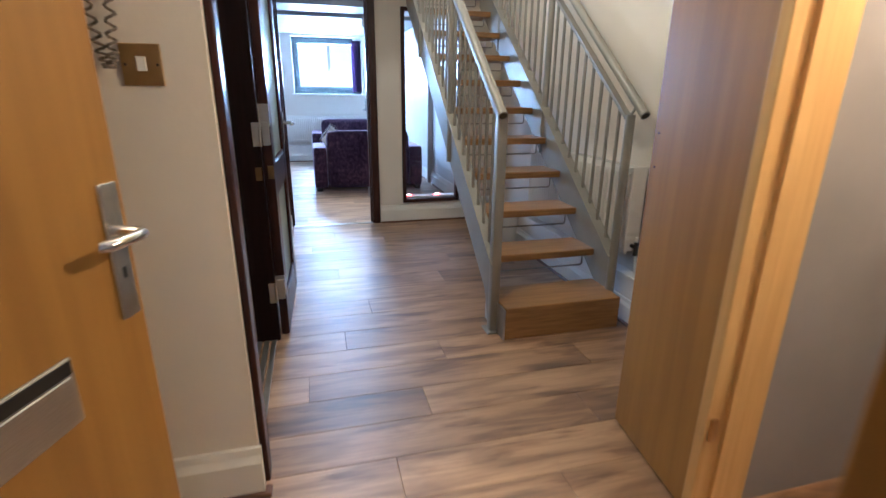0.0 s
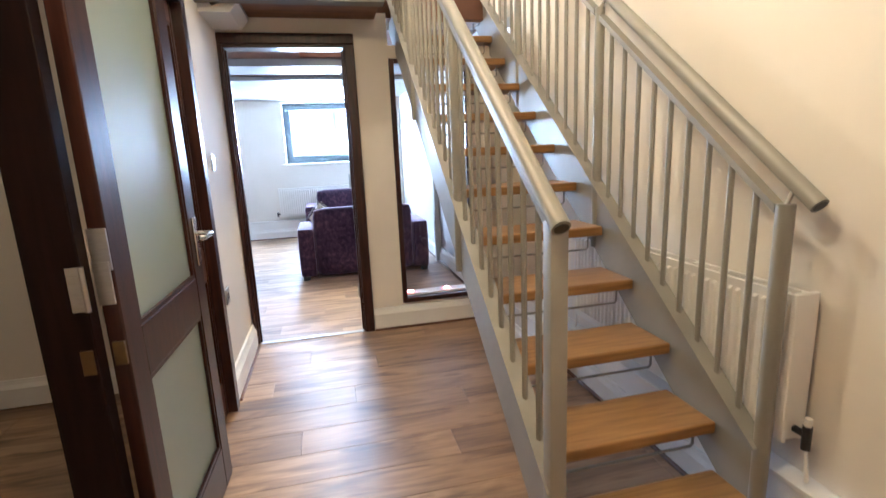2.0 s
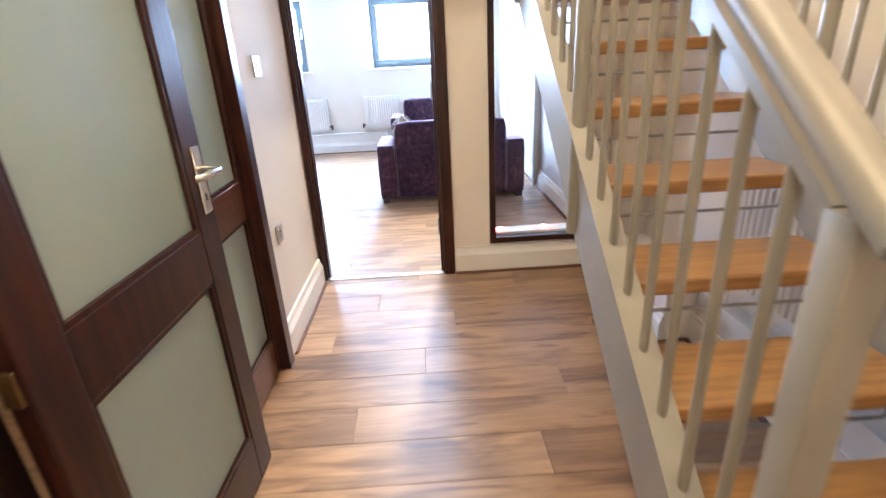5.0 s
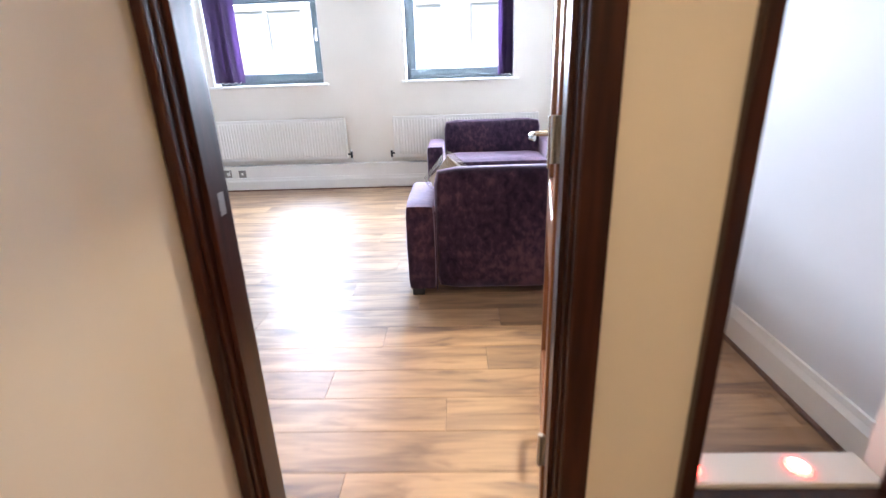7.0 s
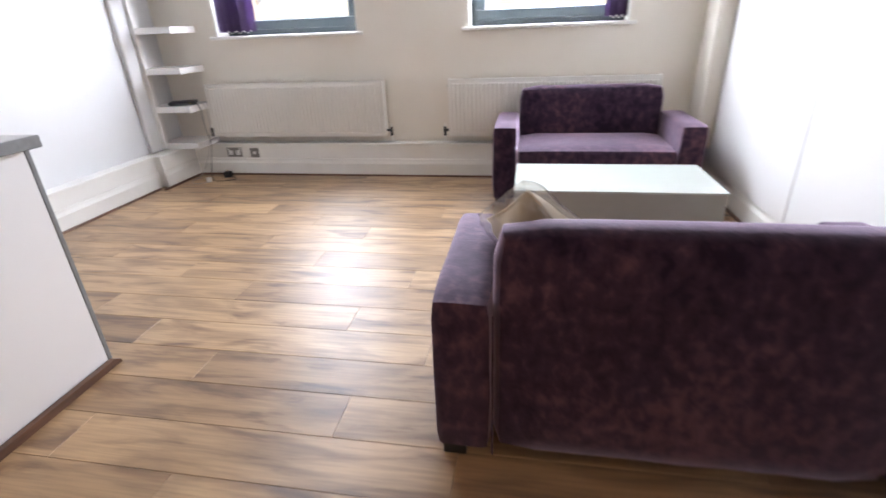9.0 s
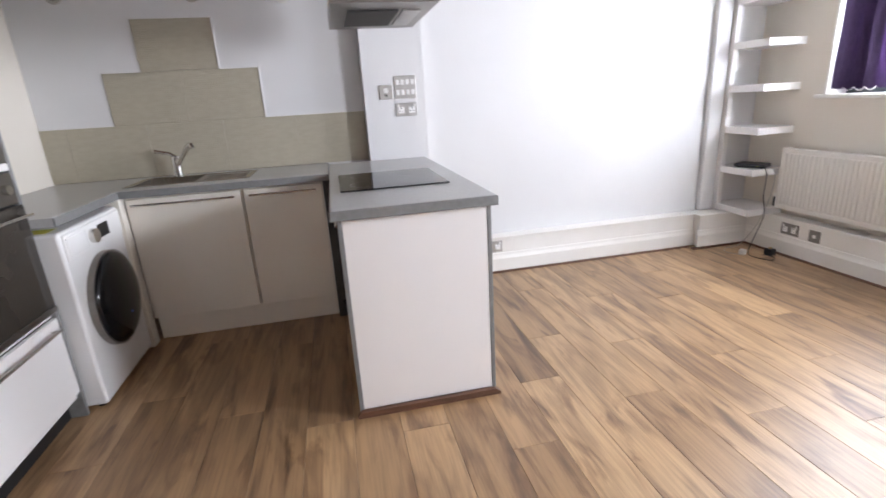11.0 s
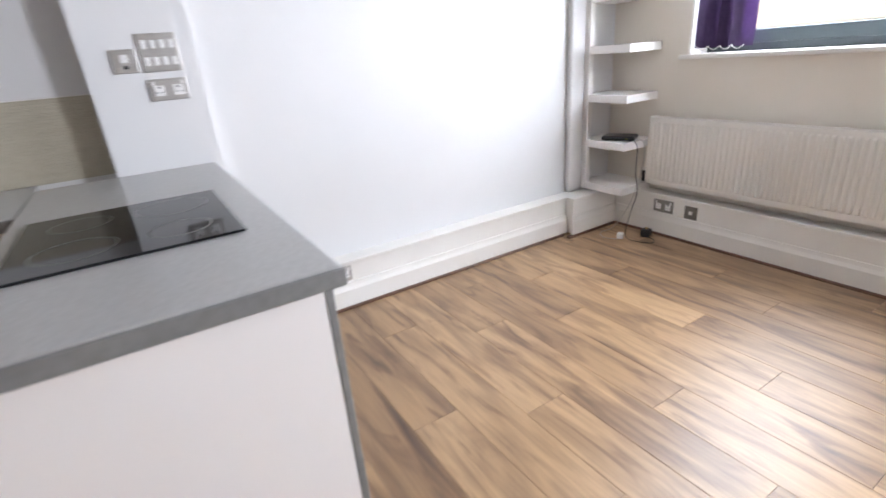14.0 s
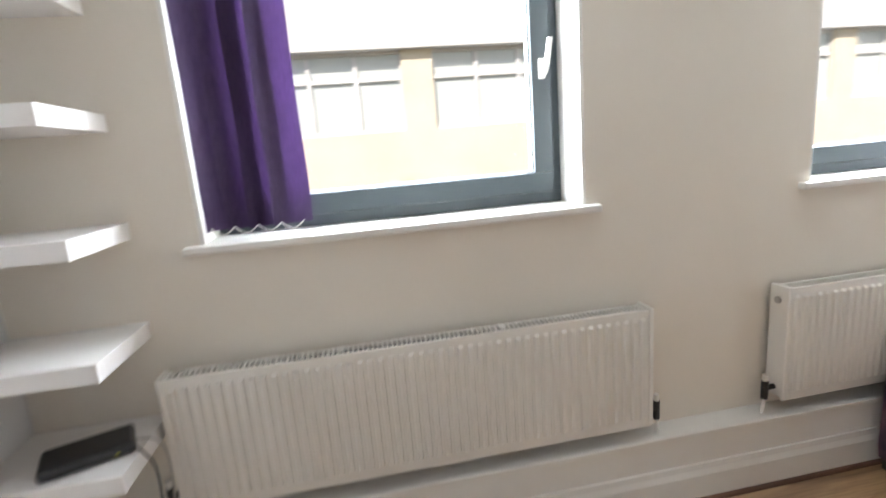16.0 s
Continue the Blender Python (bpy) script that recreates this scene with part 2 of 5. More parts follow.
# small pressed squares in rows on each tile
tn, tl = M_TILE.node_tree.nodes, M_TILE.node_tree.links
tco, sep, com, brk, tbp = tn.new("ShaderNodeTexCoord"), tn.new("ShaderNodeSeparateXYZ"), tn.new("ShaderNodeCombineXYZ"), tn.new("ShaderNodeTexBrick"), tn.new("ShaderNodeBump")
tl.new(tco.outputs["Object"], sep.inputs["Vector"])
tl.new(sep.outputs["Y"], com.inputs["X"])
tl.new(sep.outputs["Z"], com.inputs["Y"])
tl.new(com.outputs["Vector"], brk.inputs["Vector"])
for key, val in (("Scale", 1.0), ("Brick Width", 0.021), ("Row Height", 0.0125), ("Mortar Size", 0.0016), ("Mortar Smooth", 0.6)):
    brk.inputs[key].default_value = val
brk.offset = 0.37
tbp.invert = True
tbp.inputs["Strength"].default_value, tbp.inputs["Distance"].default_value = 0.9, 0.004
tl.new(brk.outputs["Fac"], tbp.inputs["Height"])
tl.new(tbp.outputs["Normal"], tn["Principled BSDF"].inputs["Normal"])
M_GROUT = mat("tile_grout", (0.49, 0.44, 0.34), 0.85, color2=(0.45, 0.405, 0.31), scale=20)
M_BLIND = mat("purple_blind", (0.078, 0.044, 0.112), 0.8, color2=(0.062, 0.034, 0.09), scale=30, stretch=(6, 1, 1), bump=0.1, bump_scale=300)
M_FRAME = mat("slate_window_frame", (0.075, 0.095, 0.105), 0.4, 0.1, color2=(0.062, 0.08, 0.09), scale=4)
M_RAD = mat("radiator_enamel", (0.80, 0.76, 0.70), 0.32, color2=(0.745, 0.72, 0.665), scale=2)
# dark tone for small dark parts, and for shade painted inside radiators and gaps
M_SLOT = mat("dark_part_and_gap_shade", (0.05, 0.047, 0.044), 0.7, color2=(0.04, 0.037, 0.034), scale=10)
M_APPLIANCE = mat("white_enamel", (0.80, 0.79, 0.77), 0.28, color2=(0.77, 0.76, 0.74), scale=2)
M_GREY_DOOR = mat("silver_grey_door", (0.165, 0.165, 0.17), 0.36, 0.5, color2=(0.14, 0.14, 0.145), scale=2)
M_TIMBER = mat("brown_ceiling_boards", (0.20, 0.085, 0.04), 0.55, color2=(0.13, 0.055, 0.028), scale=4, stretch=(1, 10, 1))
M_BEAM = mat("grey_steel_beam", (0.30, 0.295, 0.28), 0.5, 0.1, color2=(0.25, 0.245, 0.235), scale=3)
M_OLIVE_BEAM = mat("olive_grey_steel", (0.15, 0.135, 0.105), 0.5, 0.1, color2=(0.12, 0.108, 0.085), scale=3)
M_GLASS = glass("clear_pane")
M_FROST = mat("frosted_glass", (0.50, 0.585, 0.53), 0.46, color2=(0.45, 0.54, 0.48), scale=1.5)
M_FROST.node_tree.nodes["Principled BSDF"].inputs["Transmission Weight"].default_value = 0.45
M_FILM = glass("clear_plastic_film", (0.93, 0.93, 0.92), 0.12)
for nd in M_FILM.node_tree.nodes:
    if nd.type == "MATH" and nd.operation == "MULTIPLY_ADD":
        nd.inputs[2].default_value = 0.14
M_SOCKET = mat("brushed_steel_plate", (0.50, 0.48, 0.45), 0.35, 0.9, color2=(0.43, 0.41, 0.385), scale=30, stretch=(1, 1, 20))
M_PLATE = mat("dull_steel_plate", (0.26, 0.245, 0.225), 0.38, 0.8, color2=(0.21, 0.20, 0.185), scale=30, stretch=(1, 1, 20))
M_RED = glow("red_led_rim", (1.0, 0.05, 0.03), 10.0)
M_LED = glow("white_led", (1.0, 0.78, 0.72), 9.0)
M_BLUE = glow("blue_led", (0.1, 0.3, 1.0), 0.4)
M_LAMP = glow("warm_lamp", (1.0, 0.75, 0.45), 8.0)
M_YELLOW = mat("yellow_sticker", (0.55, 0.5, 0.05), 0.5, color2=(0.45, 0.42, 0.04), scale=20)
M_FACADE = mat("cream_render", (0.76, 0.69, 0.53), 0.85, color2=(0.70, 0.63, 0.48), scale=0.8, bump=0.2, bump_scale=8)
M_FACADE2 = mat("white_cladding", (0.72, 0.72, 0.70), 0.6, color2=(0.66, 0.66, 0.64), scale=0.6)
M_PANE = mat("far_pane", (0.56, 0.62, 0.60), 0.2, color2=(0.66, 0.70, 0.66), scale=0.7)
M_ASPHALT = mat("asphalt", (0.05, 0.05, 0.052), 0.9, color2=(0.065, 0.065, 0.066), scale=3, bump=0.3, bump_scale=30)

# ---- mesh helpers ----


def bx(bm, x0, x1, y0, y1, z0, z1, bevel=0.0, seg=2):
    vs = [bm.verts.new((x, y, z)) for x in (x0, x1) for y in (y0, y1) for z in (z0, z1)]
    fs = [bm.faces.new([vs[k] for k in q]) for q in ((0, 1, 3, 2), (4, 6, 7, 5), (0, 4, 5, 1), (2, 3, 7, 6), (0, 2, 6, 4), (1, 5, 7, 3))]
    if bevel:
        es = list({e for f in fs for e in f.edges})
        bmesh.ops.bevel(bm, geom=es, offset=bevel, segments=seg, profile=0.5, affect="EDGES")
    return bm


def box(x0, x1, y0, y1, z0, z1, bevel=0.0, seg=2):
    return bx(bmesh.new(), x0, x1, y0, y1, z0, z1, bevel, seg)


def tube(bm, pts, r, seg=12):
    """A round bar along a line of places, with closed ends."""
    pts = [Vector(p) for p in pts]
    rings = []
    for k, p in enumerate(pts):
        d = (pts[min(k + 1, len(pts) - 1)] - pts[max(k - 1, 0)]).normalized()
        q = d.to_track_quat("Z", "Y")
        rings.append([bm.verts.new(p + q @ Vector((r * math.cos(2 * math.pi * a / seg), r * math.sin(2 * math.pi * a / seg), 0))) for a in range(seg)])
    for a, b in zip(rings, rings[1:]):
        for k in range(seg):
            bm.faces.new((a[k], a[(k + 1) % seg], b[(k + 1) % seg], b[k]))
    bm.faces.new(rings[0][::-1])
    bm.faces.new(rings[-1])
    return bm


def prism(bm, outline, axis, a, b):
    """An outline of two-number places, drawn out along an axis from a to b."""
    def at(p, v):
        return {"x": (v, p[0], p[1]), "y": (p[0], v, p[1]), "z": (p[0], p[1], v)}[axis]
    lo, hi = [bm.verts.new(at(p, a)) for p in outline], [bm.verts.new(at(p, b)) for p in outline]
    n = len(outline)
    bm.faces.new(lo[::-1])
    bm.faces.new(hi)
    for k in range(n):
        bm.faces.new((lo[k], lo[(k + 1) % n], hi[(k + 1) % n], hi[k]))
    bmesh.ops.recalc_face_normals(bm, faces=bm.faces)
    return bm


def mesh_of(name, bm, material, smooth=False):
    me = bpy.data.meshes.new(name)
    bmesh.ops.recalc_face_normals(bm, faces=bm.faces)
    bm.to_mesh(me)
    bm.free()
    me.materials.append(material)
    if smooth:
        for p in me.polygons:
            p.use_smooth = True
        me.set_sharp_from_angle(angle=radians(38))
    return me


def part(name, bm, material, parent, label="", smooth=False):
    ob = new(name, mesh_of(name, bm, material, smooth))
    ob.parent = parent
    if label:
        tagged(ob, label)
    return ob


def thing(name, label, category, place=(0, 0, 0), turn=0, group=""):
    ob = new(name)
    ob.empty_display_size = 0.1
    ob.matrix_world = pose(*place, 0, 0, turn)
    return tagged(ob, label, category, group)


def solid(name, bm, material, label="", category="", kind="", smooth=False, group=""):
    return tagged(new(name, mesh_of(name, bm, material, smooth)), label, category, group, kind)


def setting(name, bm, material, label="", category=""):
    return solid(name, bm, material, label, category, "structure")


def holed(axis, a, b, u0, u1, z0, z1, holes):
    """One wall across an axis from a to b, with openings (u0, u1, z0, z1) cut through it."""
    us = sorted({u0, u1, *(min(max(v, u0), u1) for h in holes for v in h[:2])})
    zs = sorted({z0, z1, *(min(max(v, z0), z1) for h in holes for v in h[2:])})
    bm, made = bmesh.new(), {}

    def vert(s, i, k):
        if (s, i, k) not in made:
            made[s, i, k] = bm.verts.new((s, us[i], zs[k]) if axis == "x" else (us[i], s, zs[k]))
        return made[s, i, k]

    def full(i, k):
        if not (0 <= i < len(us) - 1 and 0 <= k < len(zs) - 1):
            return False
        u, z = (us[i] + us[i + 1]) / 2, (zs[k] + zs[k + 1]) / 2
        return not any(h[0] < u < h[1] and h[2] < z < h[3] for h in holes)
    for i in range(len(us) - 1):
        for k in range(len(zs) - 1):
            if not full(i, k):
                continue
            for s in (a, b):
                bm.faces.new((vert(s, i, k), vert(s, i + 1, k), vert(s, i + 1, k + 1), vert(s, i, k + 1)))
            for di, dk, p, q in ((-1, 0, (i, k), (i, k + 1)), (1, 0, (i + 1, k), (i + 1, k + 1)), (0, -1, (i, k), (i + 1, k)), (0, 1, (i, k + 1), (i + 1, k + 1))):
                if not full(i + di, k + dk):
                    bm.faces.new((vert(a, *p), vert(a, *q), vert(b, *q), vert(b, *p)))
    return bm


def boxes(*list_of):
    bm = bmesh.new()
    for b in list_of:
        bx(bm, *b)
    return bm


# ---- the large structure ----
HALL_W, HALL_E, CROSS, LIV_W, LIV_E, LIV_N = 0.17, 2.12, 5.68, -2.58, 2.02, 10.42
UP, TOP = 2.20, 4.70

floor = setting("floor", box(-2.9, 2.3, 0.2, 10.6, -0.2, -0.010), M_SUB, "floor of oak laminate boards laid across the rooms", "floor")

setting("wall_west_entry", box(-0.9, 0.205, 2.45, 2.52, 0, TOP), M_WALL, "cream painted wall stub facing the entrance", "wall")
setting("wall_hall_west", holed("x", 0.03, HALL_W, 2.52, CROSS, 0, TOP, [(2.52, 4.80, -1, 2.03)]), M_WALL, "cream painted hall wall with a wide glazed door opening", "wall")
# the wall between hall and living room
setting("wall_cross", holed("y", CROSS, 5.80, 0.0, HALL_E, 0, UP, [(0.175, 0.995, -1, 2.01), (1.25, 1.785, 0.2, 1.90), (1.24, HALL_E, 2.0, 9)]), M_WALL, "cream wall with a doorway and a tall glazed panel", "wall")
setting("wall_east_hall", boxes((HALL_E, HALL_E + 0.12, 2.135, CROSS, 0, TOP), (HALL_E, HALL_E + 0.12, CROSS, 10.6, UP, TOP)), M_WALL, "warm cream stair wall", "wall")
setting("wall_east_living", box(LIV_E, LIV_E + 0.12, 5.80, LIV_N, 0, UP), M_WHITE_WALL, "white painted living room wall", "wall")
WX = ((-2.0, -0.735), (0.165, 1.37))
Z0, Z1 = 1.17, 2.13
setting("wall_north", holed("y", LIV_N, 10.72, -2.9, 2.3, 0, TOP, [(*WX[0], Z0, Z1), (*WX[1], Z0, Z1), (-1.8, 2.1, 2.9, 4.3)]), M_WALL, "cream painted wall with two windows", "wall")
setting("wall_west_living", box(-2.9, LIV_W, 7.68, LIV_N, 0, UP), M_WHITE_WALL, "white painted west living room wall", "wall")
setting("wall_west_pier", box(-2.9, -2.5, 7.27, 7.68, 0, UP), M_WHITE_WALL, "shallow white pier between kitchen and living room", "wall")
setting("wall_west_kitchen", box(-2.9, -2.63, 5.29, 7.27, 0, UP), M_WHITE_WALL, "white painted kitchen wall", "wall")
setting("wall_west_side_room", box(-2.9, -2.7, 0.2, 5.17, 0, UP), M_WHITE_WALL, "white painted side room wall", "wall")
setting("wall_west_upper", box(-2.9, -2.63, 0.2, 10.42, UP, TOP), M_WHITE_WALL, "white painted gallery wall", "wall")
setting("wall_kitchen_south", box(-2.9, 0.03, 5.17, 5.29, 0, UP), M_WALL, "cream wall between kitchen and side room", "wall")
setting("wall_kitchen_end", box(-0.1, 0.0, 5.29, 5.80, 0, UP), M_WALL, "short cream wall beside the living room door", "wall")
setting("wall_side_room_south", box(-2.7, -0.9, 2.40, 2.52, 0, UP), M_WALL, "cream side room wall", "wall")
setting("wall_entry_west", box(-0.9, -0.78, 1.34, 2.45, 0, TOP), M_WALL, "cream entrance wall", "wall")
setting("wall_south", holed("y", 1.22, 1.34, -0.9, 1.42, 0, TOP, [(-0.235, 0.865, -1, 2.06)]), M_WALL, "wall round the front door", "wall")
setting("wall_entry_east", holed("x", 1.42, 1.60, 1.22, 2.035, 0, TOP, [(1.34, 2.035, -1, 2.06)]), M_SHADED_GREY, "grey wall with a cupboard doorway, toned down for shade", "wall")
setting("wall_cupboard_side", box(1.47, HALL_E + 0.12, 2.035, 2.135, 0, TOP), M_SHADED_GREY, "grey wall between cupboard and stairs, toned down for shade", "wall")
setting("wall_cupboard", boxes((1.60, 2.24, 1.22, 1.34, 0, UP), (2.24, 2.36, 1.22, 2.135, 0, UP), (1.60, 2.36, 1.22, 2.035, UP, UP + 0.1)), M_SHADED_GREY, "grey walls inside the cupboard, toned down for shade", "wall")
setting("ceiling_upper", box(-2.9, 2.3, 1.3, 10.72, TOP, TOP + 0.1), M_WHITE_WALL, "white ceiling over stairs and gallery", "ceiling")
setting("ceiling_side_room", box(-2.7, 0.03, 2.52, 5.17, UP, UP + 0.1), M_WHITE_WALL, "white side room ceiling", "ceiling")
bm = bmesh.new()
for k in range(20):
    y0 = 5.80 + k * 0.231
    for x0, x1 in ((-2.63, 0.62), (1.12, LIV_E)) if y0 < 7.0 else ((-2.63, LIV_E),):
        bx(bm, x0, x1, y0, y0 + 0.228, UP, UP + 0.14)
setting("ceiling", bm, M_TIMBER, "brown timber boards under the gallery", "ceiling")
bm = bmesh.new()
for k in range(3):
    bx(bm, HALL_W, 1.16, 5.22 + k * 0.153, 5.22 + k * 0.153 + 0.15, UP - 0.04, UP + 0.1)
setting("ceiling_landing", bm, M_TIMBER, "brown boards under the landing", "ceiling")
for y0, y1, z in ((5.12, 5.21, 2.11), (7.25, 7.75, 2.13), (8.3, 10.40, 2.15)):
    x0, x1 = (HALL_W, 1.16) if y0 < 5.5 else (-2.5, LIV_E)
    bm = bmesh.new()
    if y0 < 5.5:
        bx(bm, x0, x1, y0, y1, z, z + 0.012)
        bx(bm, x0, x1, y0 + 0.035, y0 + 0.045, z + 0.012, z + 0.30)
        bx(bm, x0, x1, y0, y1, z + 0.30, z + 0.312)
    else:
        bx(bm, x0, x1, y0, y1, z, UP - 0.004)
    setting("ceiling_beam", bm, M_OLIVE_BEAM if y0 < 5.5 else M_BEAM, "grey painted beam under the gallery floor", "beam")
duct = setting("trim_duct", prism(bmesh.new(), [(HALL_W, 2.075), (0.33, 2.075), (0.375, 2.13), (0.375, 2.155), (HALL_W, 2.155)], "y", 5.24, 5.645), M_WHITE_WALL, "white boxed duct in the corner over the hall door", "duct")
bm = bmesh.new()
tube(bm, [(0.30, 5.238, 2.125), (0.30, 5.205, 2.125), (0.27, 5.20, 2.11), (0.245, 5.20, 2.10)], 0.007, 8)
part("hook", bm, M_SLOT, duct, "small dark hook", True)
# the landing outside the front door
setting("wall_landing_south", box(-2.9, 2.36, 0.08, 0.2, -0.2, TOP), M_WALL, "cream landing wall", "wall")
setting("wall_landing_west", box(-1.1, -0.98, 0.2, 1.22, 0, 2.6), M_WALL, "cream landing end wall", "wall")
setting("wall_landing_east", box(2.24, 2.36, 0.2, 1.22, 0, 2.6), M_WALL, "cream landing end wall", "wall")
setting("ceiling_landing", box(-2.9, 2.36, 0.2, 1.22, 2.6, 2.7), M_WHITE_WALL, "white landing ceiling", "ceiling")

# ---- skirtings, ledges and trim ----


def skirting(name, outline, axis, a, b):
    return setting(name, prism(bmesh.new(), outline, axis, a, b), M_TRIM, "white moulded skirting board", "skirting")


def profile(face, out, h=0.165, t=0.028):
    """Skirting section standing off a wall face, growing by the sign of out."""
    s = 1 if out > 0 else -1
    return [(face, 0.012), (face + s * t, 0.012), (face + s * t, h * 0.72), (face + s * t * 0.6, h * 0.86), (face + s * t * 0.45, h), (face, h)]


skirting("baseboard_hall_west", profile(HALL_W, 1), "y", 4.80, CROSS - 0.05)
skirting("baseboard_cross", profile(CROSS, -1), "x", 1.02, 1.944)
skirting("baseboard_entry", profile(2.45, -1), "x", -0.78, 0.215)
skirting("baseboard_side_room", profile(5.17, -1), "x", -2.7, 0.03)
skirting("baseboard_living_east", profile(LIV_E, -1), "y", 5.82, LIV_N - 0.13)
# pipe casing with a ledge under the stair radiator, and along the living room walls
for nm, b, lab in (("trim_stair_casing", (HALL_E - 0.07, HALL_E, 2.135, CROSS - 0.03, 0.012, 0.265), "white pipe casing along the stair wall"),
                   ("trim_north_casing", (-2.46, LIV_E, LIV_N - 0.10, LIV_N, 0.012, 0.285), "white pipe casing under the windows"),
                   ("trim_west_casing", (LIV_W, -2.47, 7.66, 9.865, 0.012, 0.275), "white pipe casing along the west wall"),
                   ("trim_pier_casing", (LIV_W, -2.40, 9.865, LIV_N - 0.10, 0.012, 0.275), "white pipe casing round the corner pier")):
    setting(nm, box(*b, 0.004), M_TRIM, lab, "casing")
for b in ((-2.46, LIV_E, LIV_N - 0.110, LIV_N - 0.1005, 0.268, 0.2865), (-2.4695, -2.460, 7.66, 9.865, 0.258, 0.2765), (-2.3995, -2.390, 9.855, LIV_N - 0.112, 0.258, 0.2765), (HALL_E - 0.080, HALL_E - 0.0705, 2.135, CROSS - 0.03, 0.248, 0.2665)):
    setting("trim_ledge", box(*b, 0.003), M_TRIM, "thin white lip along the top of the casing", "trim")
skirting("baseboard_stair", profile(HALL_E - 0.07, -1, 0.135, 0.02), "y", 2.135, CROSS - 0.03)
skirting("baseboard_north", profile(LIV_N - 0.10, -1, 0.15, 0.02), "x", -2.40, LIV_E)
skirting("baseboard_west", profile(-2.47, 1, 0.15, 0.02), "y", 7.66, 9.865)
skirting("baseboard_pier", profile(-2.40, 1, 0.15, 0.02), "y", 9.845, LIV_N - 0.10)
for b in ((HALL_W, HALL_W + 0.040, 4.85, CROSS - 0.05, -0.009, 0.014), (1.02, 1.915, CROSS - 0.042, CROSS, -0.009, 0.014), (HALL_E - 0.105, HALL_E - 0.07, 2.135, CROSS - 0.03, -0.009, 0.014),
          (-2.38, LIV_E, LIV_N - 0.135, LIV_N - 0.10, -0.009, 0.014), (-2.47, -2.435, 7.66, 9.82, -0.009, 0.014), (-2.40, -2.365, 9.80, LIV_N - 0.135, -0.009, 0.014),
          (LIV_E - 0.045, LIV_E, 5.82, LIV_N - 0.14, -0.009, 0.014), (-0.78, 0.235, 2.405, 2.45, -0.009, 0.014)):
    setting("trim_beading", box(*b, 0.004, 1), M_BEAD, "brown floor beading along the skirting", "beading")
setting("wall_nib", box(1.96, HALL_E - 0.002, 5.47, CROSS - 0.002, 0, 1.70), M_WALL, "cream wall return under the stairs", "wall")
skirting("baseboard_nib", profile(1.96, -1), "y", 5.47, CROSS - 0.03)
setting("trim_casing_end", box(1.905, HALL_E - 0.072, 4.75, 5.468, 0.012, 0.262, 0.004), M_TRIM, "white pipe casing end beside the wall return", "casing")
skirting("baseboard_casing_end", profile(1.905, -1, 0.135, 0.02), "y", 4.75, 5.468)
setting("trim_ledge", box(1.893, 1.9045, 4.75, 5.475, 0.246, 0.2635, 0.003), M_TRIM, "thin white lip along the top of the casing", "trim")
setting("trim_beading", box(1.868, 1.885, 4.75, 5.49, -0.009, 0.014, 0.004, 1), M_BEAD, "brown floor beading along the skirting", "beading")
# boxed pipes and moulding on the west wall, post and column on the east wall
for b in ((LIV_W, -2.535, 9.955, 10.093, 0.275, UP), (1.88, LIV_E, 10.14, LIV_N, 0.285, UP)):
    setting("trim_column", box(*b, 0.018, 4), M_WHITE_WALL if b[0] < 0 else M_WALL, "cream boxed pipe casing up the wall", "casing")
setting("trim_post", box(1.955, LIV_E, 7.70, 7.77, 0, UP, 0.004), mat("beige_post", (0.42, 0.39, 0.33), 0.5, color2=(0.38, 0.35, 0.30), scale=3), "beige upright strip between wall panels", "trim")
for y0, y1 in ((7.775, 7.872), (7.884, 8.900), (8.912, 10.13)):
    setting("wall_panel", box(1.99, LIV_E - 0.002, y0, y1, 0.17, UP - 0.06, 0.003), M_GLOSS_WHITE, "tall white wall panel", "panel")

# ---- windows ----


